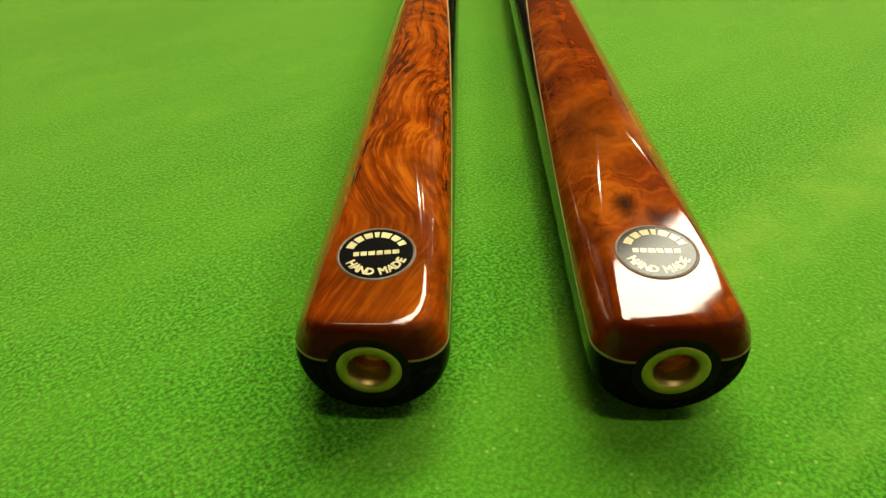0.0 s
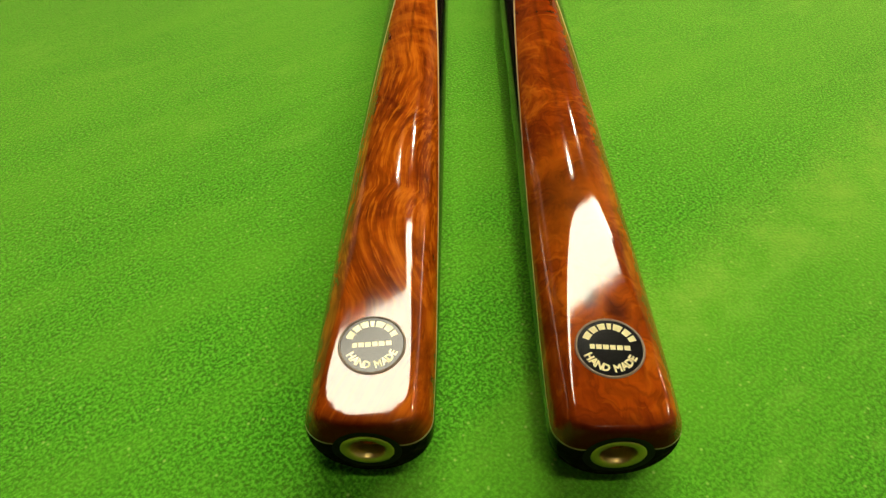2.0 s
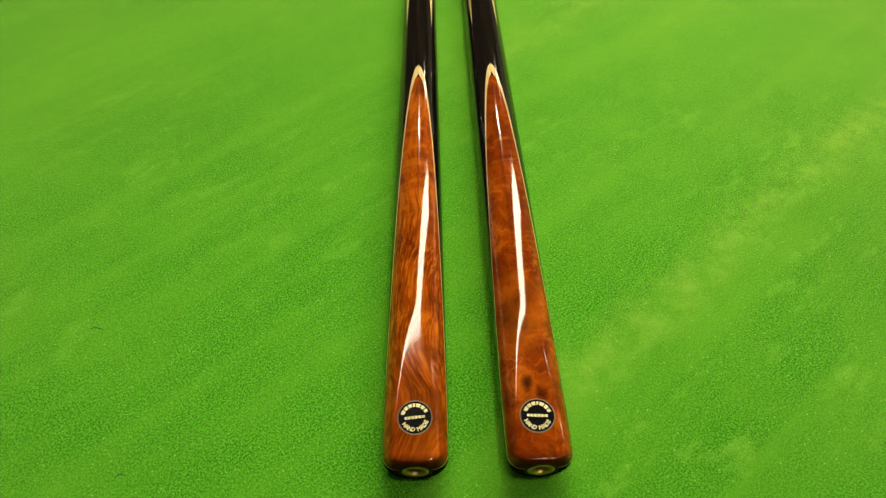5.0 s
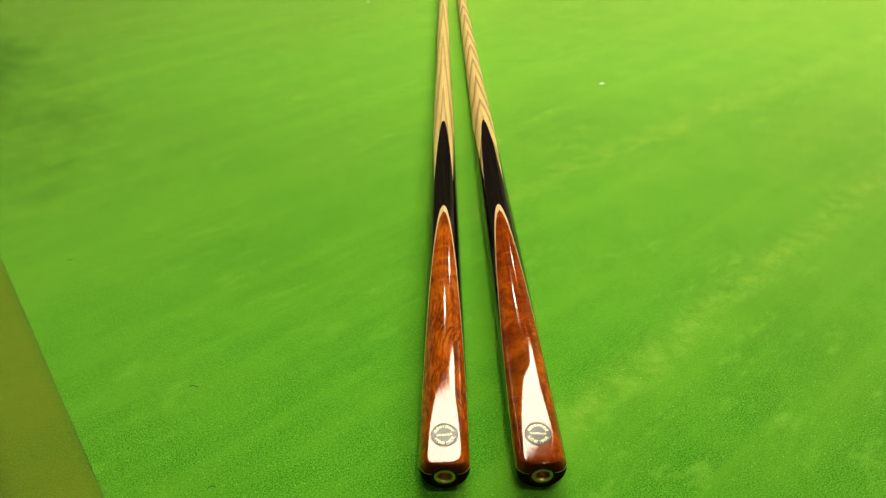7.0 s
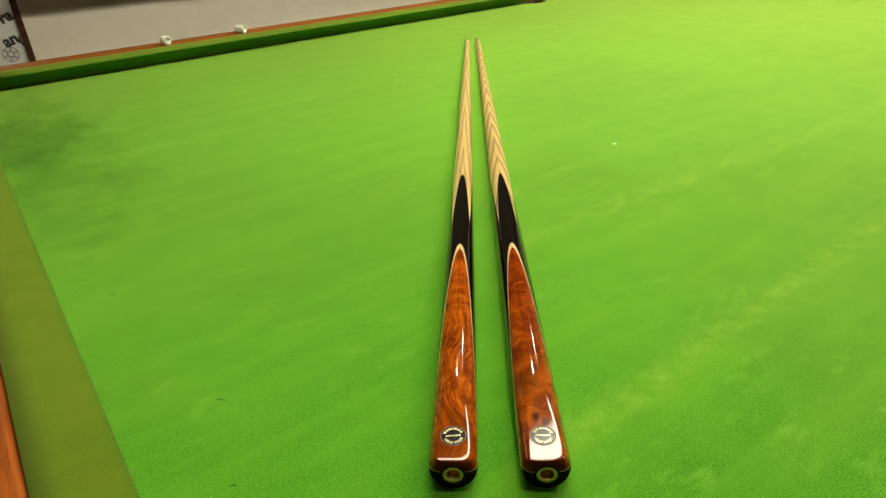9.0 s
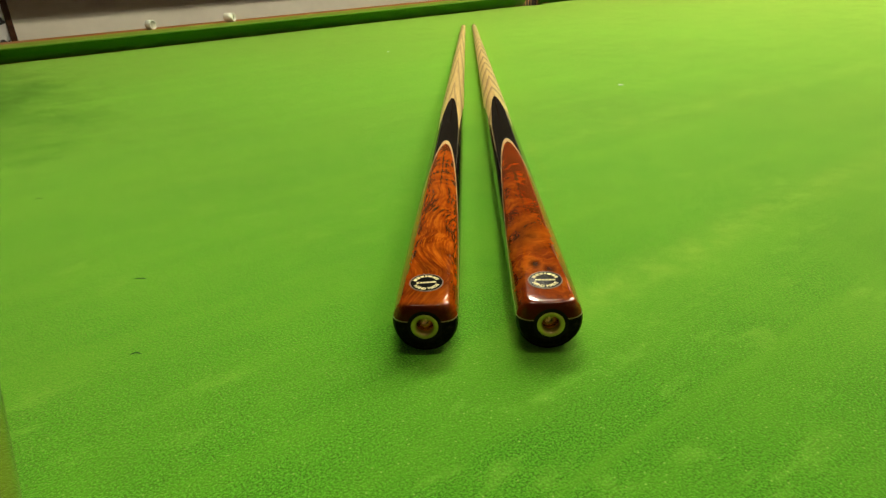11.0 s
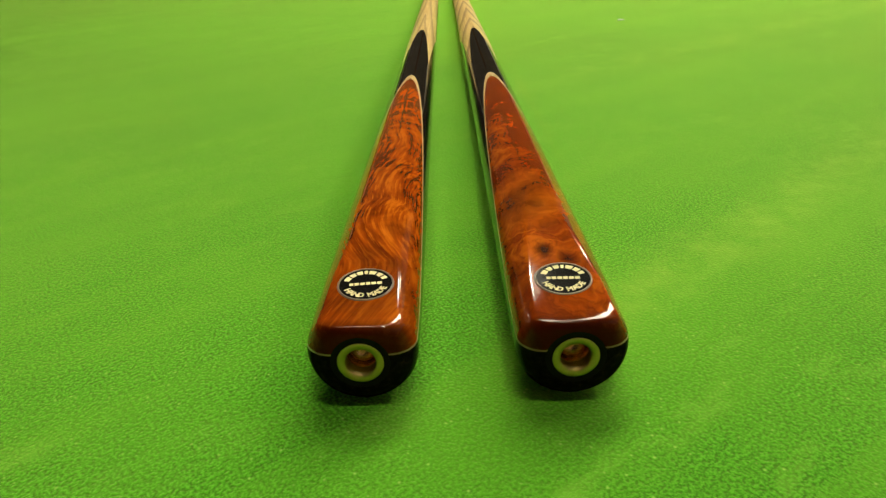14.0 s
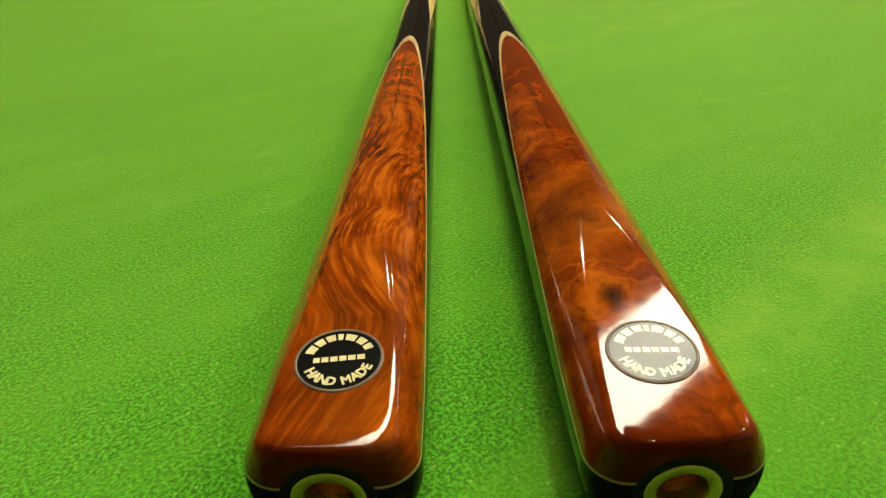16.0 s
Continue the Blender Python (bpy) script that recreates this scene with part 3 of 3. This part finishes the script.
def pocket(cx, cy, turn, r):
    """Leather-lined drop with a tan leather bow round the back of it; the mouth faces +y before the turn."""
    m = pose(cx, cy, 0, 0, 0, turn)
    bm = bmesh.new()
    rows = []
    for rr, z in ((r, 0.028), (r, -0.02), (r * 0.9, -0.09), (r * 0.5, -0.13), (0.001, -0.135)):
        rows.append([m @ Vector((rr * math.cos(a), rr * math.sin(a), z)) for a in np.linspace(math.pi, 2 * math.pi, 17)])
    grid(bm, rows)
    bmesh.ops.solidify(bm, geom=bm.faces[:], thickness=0.003)
    drop = part("pocket", bm, M_NET, table, "dark leather pocket lining")
    bm = bmesh.new()
    rows = []
    for a in np.linspace(math.pi * 0.98, math.pi * 2.02, 21):
        c, s = math.cos(a), math.sin(a)
        rows.append([m @ Vector((q * c, q * s, z)) for q, z in ((r, -0.03), (r, 0.040), (r + 0.004, 0.0445), (r + 0.024, 0.0445), (r + 0.028, 0.040), (r + 0.028, -0.03))])
    made = grid(bm, rows, closed=True)
    bm.faces.new(made[0])
    bm.faces.new(made[-1][::-1])
    part("bow", bm, M_POCKET, drop, "tan leather pocket bow")


pocket(MID_U, V1 + 0.040, 180, 0.052)
pocket(MID_U, V0 - 0.040, 0, 0.052)
for cx, cy, turn in ((U0 - 0.02, V0 - 0.02, -45), (U1 + 0.02, V0 - 0.02, 45), (U1 + 0.02, V1 + 0.02, 135), (U0 - 0.02, V1 + 0.02, 225)):
    pocket(cx, cy, turn, 0.060)

part("apron", box(bmesh.new(), U0 - 0.08, U1 + 0.08, V0 - 0.08, V1 + 0.08, -0.23, -0.14, 0.01), M_RAIL, table, "mahogany frame under the bed", False)
for u in (U0 + 0.1, MID_U, U1 - 0.1):
    for v in (V0 + 0.1, V1 - 0.1):
        leg = lathe(bmesh.new(), [(0.0, FLOOR_Z), (0.06, FLOOR_Z), (0.065, FLOOR_Z + 0.05), (0.045, FLOOR_Z + 0.1), (0.075, -0.5), (0.06, -0.32), (0.08, -0.29), (0.08, -0.229), (0.0, -0.229)], "z", 20)
        for w in leg.verts:
            w.co += Vector((u, v, 0))
        part("leg", leg, M_RAIL, table)

# ---------------------------------------------------------------- lights over the table
LAMP_Z, LAMP_V0, LAMP_V1 = 1.35, 0.51, 0.77
light = new("table_light")
light.matrix_world = TM
tagged(light, "long lit diffuser light hanging above the table", "light", kind="thing")
part("diffuser", box(bmesh.new(), 0.15, 2.95, LAMP_V0, LAMP_V1, LAMP_Z, LAMP_Z + 0.02), M_PANEL, light, "bright warm white diffuser panel", False)
part("housing", box(bmesh.new(), 0.11, 2.99, LAMP_V0 - 0.03, LAMP_V1 + 0.03, LAMP_Z + 0.021, LAMP_Z + 0.11, 0.01), M_SHADE, light, "dark metal housing", False)
for u in (0.6, 2.6):
    rod = lathe(bmesh.new(), [(0.006, LAMP_Z + 0.1), (0.006, ROOM_TOP)], "z", 12)
    for w in rod.verts:
        w.co += Vector((u, (LAMP_V0 + LAMP_V1) / 2, 0))
    part("hanging_rod", rod, M_SHADE, light)

# Lamps at v < 0 are unseen, added by symmetry from the butts' contact shadows.
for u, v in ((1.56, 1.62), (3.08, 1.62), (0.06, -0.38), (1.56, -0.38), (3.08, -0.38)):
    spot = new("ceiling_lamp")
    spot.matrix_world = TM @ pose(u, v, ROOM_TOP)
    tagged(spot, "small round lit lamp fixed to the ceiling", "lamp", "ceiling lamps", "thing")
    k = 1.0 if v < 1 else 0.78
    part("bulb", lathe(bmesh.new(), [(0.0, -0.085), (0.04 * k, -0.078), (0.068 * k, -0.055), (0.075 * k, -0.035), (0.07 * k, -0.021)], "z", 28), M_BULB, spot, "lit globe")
    # Unseen glowing disc, added to give the soft haze reflected in the lacquer.
    part("haze_disc", lathe(bmesh.new(), [(0.0, -0.022), (0.165, -0.022), (0.172, -0.018), (0.172, -0.013), (0.0, -0.013)], "z", 36), M_HAZE, spot, "dim glowing disc added for reflected haze")
    part("collar", lathe(bmesh.new(), [(0.0, -0.012), (0.085, -0.012), (0.085, 0.0), (0.0, 0.0)], "z", 28), M_SHADE, spot, "dark metal collar")

# ---------------------------------------------------------------- cues
CUE = 1.453                       # butt end to tip
BUTT_R, TIP_R = 0.0148, 0.0050
EDGE, EDGE_TOP = 0.0062, 0.0015   # rounding of the butt end at the sides and on the flat
SPLICE, POINT, VALLEY = 0.2680, 0.4526, 0.318
FLAT_END = 0.070
CAP_R = 0.0057                    # brass ring set into the butt end


def radius(y):
    return BUTT_R - (BUTT_R - TIP_R) * y / CUE - 0.0006 * max(0.0, 1 - y / 0.03) ** 2


def flat_height(y):
    """Height of the planed flat over the cue's axis."""
    return 0.0100 + (radius(FLAT_END) - 0.0100) * y / FLAT_END


def skin(y, phi, inset=0.0):
    """A point of the cue's surface: phi from the top; the flat is blended in with a softened edge."""
    r = radius(y) - inset
    c = math.cos(phi)
    if c > 0.3 and y < FLAT_END + 0.03:
        k, p = 0.0005 + 0.0030 * max(0.0, 1 - y / 0.009) ** 2, (flat_height(y) - inset) / c
        h = max(0.0, 1 - abs(r - p) / k)
        r = min(r, p) - h * h * k / 4
    return (r * math.sin(phi), y, r * c)


DISC_R = 0.0076                   # the flat black end disc


@functools.lru_cache(maxsize=None)
def edge(phi):
    """How far the butt end is rounded at this angle from the top: along the cue, and in towards the end disc."""
    t = min(1.0, max(0.0, (abs((phi + math.pi) % (2 * math.pi) - math.pi) - 0.50) / 0.65))
    lo, hi = 0.0, 0.0100
    for _ in range(26):
        deep = (lo + hi) / 2
        x, y, z = skin(0.0, phi, deep)
        lo, hi = (deep, hi) if math.hypot(x, z) > DISC_R else (lo, deep)
    return EDGE_TOP + (EDGE - EDGE_TOP) * t * t * (3 - 2 * t), deep


def place(row, phi):
    """y and inset of a row at this angle."""
    kind, v = row
    e, deep = edge(phi)
    if kind == "face":
        return 0.0, deep
    if kind == "arc":
        return e * (1 - math.cos(v)), deep * (1 - math.sin(v))
    return v + (e - EDGE) * max(0.0, 1 - (v - EDGE) / 0.02), 0.0


def point(row, phi):
    phi = round(phi, 6)
    y, inset = place(row, phi)
    x, y, z = skin(y, phi, inset)
    if row[0] == "face":
        far = math.hypot(x, z)
        near = CAP_R + (far - CAP_R) * row[1]
        x, z = x * near / far, z * near / far
    return (x, y, z)


def ends(upto, face=False):
    """Rows: the butt's face, its rounded edge, then the barrel."""
    rows = [("face", v) for v in np.linspace(0, 1, 6)]
    rows += [("arc", radians(90 * k / 14)) for k in range(1, 15)]
    if face:
        return rows[:6]
    rows = rows[5:]
    rows += [("barrel", y) for y in np.linspace(EDGE, FLAT_END + 0.02, 46)[1:]]
    rows += [("barrel", y) for y in np.linspace(FLAT_END + 0.02, upto, 60)[1:]]
    return rows


def splice_angle(y, inset, sink=0.0):
    """Half angle of the burl panel: where a sloping plane leaves the round."""
    h = 0.0022 + (radius(SPLICE) - 0.0022) * y / SPLICE - sink
    return math.acos(max(-1.0, min(1.0, h / (radius(y) - inset))))


def flat_angle(y, inset):
    return math.acos(max(-1.0, min(1.0, (flat_height(y) - inset) / (radius(y) - inset))))


SINK = 0.00055


def inner_angle(y, inset):
    """The burl's own edge, a veneer's thickness inside the splice."""
    slope = (radius(SPLICE) - 0.0022) / SPLICE
    h = 0.0022 + SINK + slope * y
    return math.acos(max(-1.0, min(1.0, h / (radius(y) - inset))))


def burl_mesh():
    bm = bmesh.new()
    rows = []
    for row in ends(SPLICE - SINK / 0.041):
        y, inset = place(row, math.pi / 2)
        w = inner_angle(y, inset)
        f = min(max(flat_angle(y, inset), 0.22 * w), 0.82 * w)
        d = min(0.09, 0.16 * w)
        knots = [(-w, 8), (-f - d, 8), (-f + d, 10), (f - d, 8), (f + d, 8), (w, 0)]
        phis = []
        for (a, n), (b, _) in zip(knots, knots[1:]):
            phis += list(np.linspace(a, b, n, endpoint=False))
        phis.append(w)
        rows.append([point(row, p) for p in phis])
    grid(bm, rows)
    return bm


def face_mesh():
    """The flat black face round the brass ring."""
    bm = bmesh.new()
    grid(bm, [[point(row, p) for p in np.linspace(0, 2 * math.pi, 113)] for row in ends(0, True)])
    return bm


def veneer_mesh():
    bm = bmesh.new()
    for s in (1, -1):
        rows = []
        for row in ends(SPLICE):
            y, inset = place(row, math.pi / 2)
            a, b = inner_angle(y, inset), splice_angle(y, inset)
            rows.append([point(row, s * p) for p in np.linspace(a, b, 5)])
        grid(bm, rows)
    return bm


def square_half(y):
    """Half side of the square ash core inside the ebony points."""
    r0, r1 = radius(VALLEY) * math.sqrt(0.5), radius(POINT)
    return r0 + (r1 - r0) * (y - VALLEY) / (POINT - VALLEY)


def ebony_mesh():
    bm = bmesh.new()
    rows = []
    for row in ends(SPLICE) + [("barrel", y) for y in np.linspace(SPLICE, VALLEY, 8)[1:]]:
        y, inset = place(row, math.pi / 2)
        a = splice_angle(y, inset) if y < SPLICE else 0.0
        rows.append([point(row, p) for p in np.linspace(a, 2 * math.pi - a, 57)])
    grid(bm, rows)
    for k in range(4):
        rows = []
        for y in np.linspace(VALLEY, POINT, 48):
            a = math.acos(min(1.0, square_half(y) / radius(y)))
            rows.append([skin(y, k * math.pi / 2 + p) for p in np.linspace(-a, a, 15)])
        grid(bm, rows)
    return bm


def ash_mesh():
    bm = bmesh.new()
    for k in range(4):
        rows = []
        for y in np.linspace(VALLEY, POINT, 48):
            a = math.acos(min(1.0, square_half(y) / radius(y)))
            rows.append([skin(y, k * math.pi / 2 + p) for p in np.linspace(a, math.pi / 2 - a, 13)])
        grid(bm, rows)
    grid(bm, [[skin(y, p) for p in np.linspace(0, 2 * math.pi, 49)] for y in np.linspace(POINT, CUE - 0.019, 60)])
    return bm


def letter_blocks(widths, gap):
    """Plain bars, one a letter, centred on x; returns (centre, width) pairs."""
    total, x, made = sum(widths) + gap * (len(widths) - 1), 0.0, []
    for w in widths:
        made.append((x + w / 2 - total / 2, w))
        x += w + gap
    return made


def badge(parent, y, turn):
    """Round black disc on the flat with a pewter rim and cream print."""
    slope = math.degrees(math.atan((flat_height(0.05) - flat_height(0.0)) / 0.05))
    m = pose(0, y, flat_height(y) - 0.00005, slope, 0, 0) @ pose(0, 0, 0, 0, 0, turn)
    disc = lathe(bmesh.new(), [(0.0, 0.00022), (0.00705, 0.00022), (0.00715, 0.00018), (0.00715, 0.0)], "z", 64)
    bmesh.ops.transform(disc, matrix=m, verts=disc.verts)
    b = part("badge", disc, M_BADGE, parent, "round black badge with cream print", False)
    rim = lathe(bmesh.new(), [(0.00712, 0.0), (0.00714, 0.00026), (0.0074, 0.0003), (0.00765, 0.00022), (0.0077, 0.0)], "z", 64)
    bmesh.ops.transform(rim, matrix=m, verts=rim.verts)
    part("rim", rim, M_RIM, b, "thin pewter rim")
    lift = 0.00026
    # upper word: bars bent round the top of the disc, each with the strokes' weight of a letter
    for cx, w in letter_blocks([0.0019, 0.0016, 0.0016, 0.0009, 0.0019, 0.0016, 0.0013], 0.00042):
        a0, bm = cx / 0.0054, bmesh.new()
        rows = []
        for q in (0.0047, 0.0063):
            rows.append([m @ Vector((q * math.sin(a0 + t * w / 0.0054), q * math.cos(a0 + t * w / 0.0054), lift)) for t in (-0.5, -0.25, 0, 0.25, 0.5)])
        grid(bm, rows)
        part("print_bar", bm, M_GOLD, b, smooth=False)
    for cx, w in letter_blocks([0.0011, 0.0012, 0.0013, 0.0012, 0.0013, 0.0013], 0.00028):
        bm = bmesh.new()
        grid(bm, [[m @ Vector((cx + t * w, yy, lift)) for t in (-0.5, 0.5)] for yy in (-0.0006, 0.0006)])
        part("print_bar", bm, M_GOLD, b, smooth=False)
    # lower words, letter by letter round the bottom
    me_all = bmesh.new()
    widths = {"H": 0.285, "A": 0.27, "N": 0.28, "D": 0.275, "M": 0.325, "E": 0.25, " ": 0.17}
    total = sum(widths[c] for c in "HAND MADE")
    angle = -total / 2
    for c in "HAND MADE":
        angle += widths[c] / 2
        if c != " ":
            a = angle
            mm = m @ pose(0.0054 * math.sin(a), -0.0054 * math.cos(a), lift - 0.00002, 0, 0, math.degrees(a))
            ob = lettering(c, 0.00250, mm @ Matrix.Diagonal((0.92, 1, 1, 1)), M_GOLD, b, "letter", depth=0.00002, bold=0.040)
            me_all.from_mesh(ob.data)
            bpy.data.objects.remove(ob)
        angle += widths[c] / 2
    me = bpy.data.meshes.new("lettering")
    me_all.to_mesh(me)
    me_all.free()
    me.materials.append(M_GOLD)
    ob = new("lettering", me)
    ob.parent = b
    tagged(ob, "cream lettering")


def cue(m, burl, ash, badge_turn, label):
    c = new("snooker_cue")
    c.matrix_world = m
    tagged(c, label, "cue", "two cues on the table", "thing")
    part("shaft", ash_mesh(), ash, c, "pale ash shaft")
    part("butt", ebony_mesh(), M_EBONY, c, "polished ebony butt with four points")
    part("end_face", face_mesh(), M_CAP, c, "flat black end face")
    part("splice_panel", burl_mesh(), burl, c, "glossy orange-brown burl panel")
    part("veneer", veneer_mesh(), M_VENEER, c, "pale maple veneer line")
    ring = lathe(bmesh.new(), [(0.0039, 0.004), (0.0039, 0.0003), (0.0041, 0.0), (0.0057, -0.0001), (0.0059, 0.0), (0.0060, 0.0003), (0.0060, 0.0015)], "y", 64)
    ring_ob = part("butt_ring", ring, M_BRASS, c, "brass ring in the butt end")
    prof = [(0.0039, 0.0035)]
    for k in range(3):
        prof += [(0.0039, 0.0038 + 0.0009 * k), (0.0036, 0.00425 + 0.0009 * k)]
    prof += [(0.0036, 0.0068), (0.0, 0.0070)]
    part("threaded_bore", lathe(bmesh.new(), prof, "y", 40), M_BORE, ring_ob, "threaded copper-coloured bore")
    r = radius(CUE - 0.019)
    part("ferrule", lathe(bmesh.new(), [(r * 0.98, CUE - 0.0192), (r + 0.00005, CUE - 0.0188), (TIP_R, CUE - 0.0085), (TIP_R * 0.5, CUE - 0.0082)], "y", 40), M_BRASS, c, "brass ferrule")
    part("tip", lathe(bmesh.new(), [(TIP_R * 0.97, CUE - 0.0084), (TIP_R * 1.0, CUE - 0.004), (TIP_R * 0.8, CUE - 0.0014), (TIP_R * 0.4, CUE - 0.0003), (0.0, CUE)], "y", 32), M_LEATHER, c, "domed leather tip")
    badge(c, 0.0197, badge_turn)
    return c


LEAN_DOWN = -math.degrees(math.asin((BUTT_R - TIP_R) / CUE))
cue(pose(0.0, -0.0007, BUTT_R, LEAN_DOWN, 0, 0) @ pose(0, 0, 0, 0, 1.1, 0), M_BURL_A, M_ASH_A, 6.0,
    "lacquered snooker cue with streaked burl butt and straight-grained ash shaft")
cue(pose(0.0537, -0.0012, BUTT_R, LEAN_DOWN, 0, 1.09) @ pose(0, 0, 0, 0, -1.0, 0), M_BURL_B, M_ASH_B, -5.0,
    "lacquered snooker cue with knotted burl butt and chevron-grained ash shaft")


# ---------------------------------------------------------------- balls, tubes and crumbs
def ball(u, v, material, label):
    bm = bmesh.new()
    bmesh.ops.create_uvsphere(bm, u_segments=40, v_segments=24, radius=0.02625)
    ob = link("ball", bm, material)
    ob.matrix_world = TM @ pose(u, v, 0.02625)
    return tagged(ob, label, "ball", "snooker balls", "thing")


ball(2.33, 1.385, M_RED, "glossy red snooker ball resting on the cloth")
ball(2.338, 1.288, M_IVORY, "glossy ivory cue ball resting on the cloth")


def tube(u, v, turn, bore, length, label):
    """A short plastic tube on its side, open towards the table."""
    ro = 0.0112
    prof = [(0.0, length * 0.9), (bore * 0.95, length * 0.88), (bore, length * 0.2), (bore, 0.001), (ro - 0.001, 0.0), (ro, 0.001), (ro, length - 0.002), (ro - 0.002, length), (0.0, length)]
    ob = link("plastic_tube", lathe(bmesh.new(), prof, "y", 40), M_PLASTIC)
    ob.matrix_world = TM @ pose(u, v, RAIL_Z - 0.0005 + ro, 0, 0, turn)
    return tagged(ob, label, "tube", "tubes on the rail", "thing")


tube(0.298, 1.572, 30, 0.0092, 0.020, "small white plastic tube lying open on the rail")
tube(0.503, 1.570, 42, 0.0072, 0.027, "short thick white plastic tube lying on the rail")


def crumb(x, y, size):
    bm = bmesh.new()
    bmesh.ops.create_icosphere(bm, subdivisions=2, radius=size)
    for v in bm.verts:
        v.co *= 0.75 + 0.5 * noise.noise(v.co * 700 + Vector((x * 50, y * 50, 0)))
        v.co.z *= 0.18
    ob = link("chalk_crumb", bm, M_CHALK)
    ob.matrix_world = pose(x, y, size * 0.15)
    return tagged(ob, "tiny white chalk crumb on the green cloth", "crumb", "crumbs on the cloth", "thing")


crumb(0.211, 0.607, 0.0043)
crumb(-0.144, 1.062, 0.0036)


def lint(x, y, turn, length, bend):
    bm = bmesh.new()
    rows = []
    for s in np.linspace(0, 1, 13):
        w = 0.00029 * math.sin(math.pi * min(1, 0.12 + 0.8 * s))
        cx, cy = (s - 0.5) * length, bend * math.sin(s * math.pi * 1.3)
        rows.append([(cx, cy + w * math.cos(a), 0.00035 + w * math.sin(a)) for a in np.linspace(0, 2 * math.pi, 7)[:-1]])
    made = grid(bm, rows, closed=True)
    bm.faces.new(made[0])
    bm.faces.new(made[-1][::-1])
    ob = link("lint_thread", bm, M_LINT)
    ob.matrix_world = pose(x, y, 0, 0, 0, turn)
    return tagged(ob, "short dark thread of lint on the green cloth", "lint", "lint on the cloth", "thing")


lint(-0.1696, 0.0835, -4, 0.0085, 0.0006)
lint(-0.1342, 0.0055, 20, 0.0055, 0.0012)
lint(-0.327, 0.234, 35, 0.006, 0.0009)
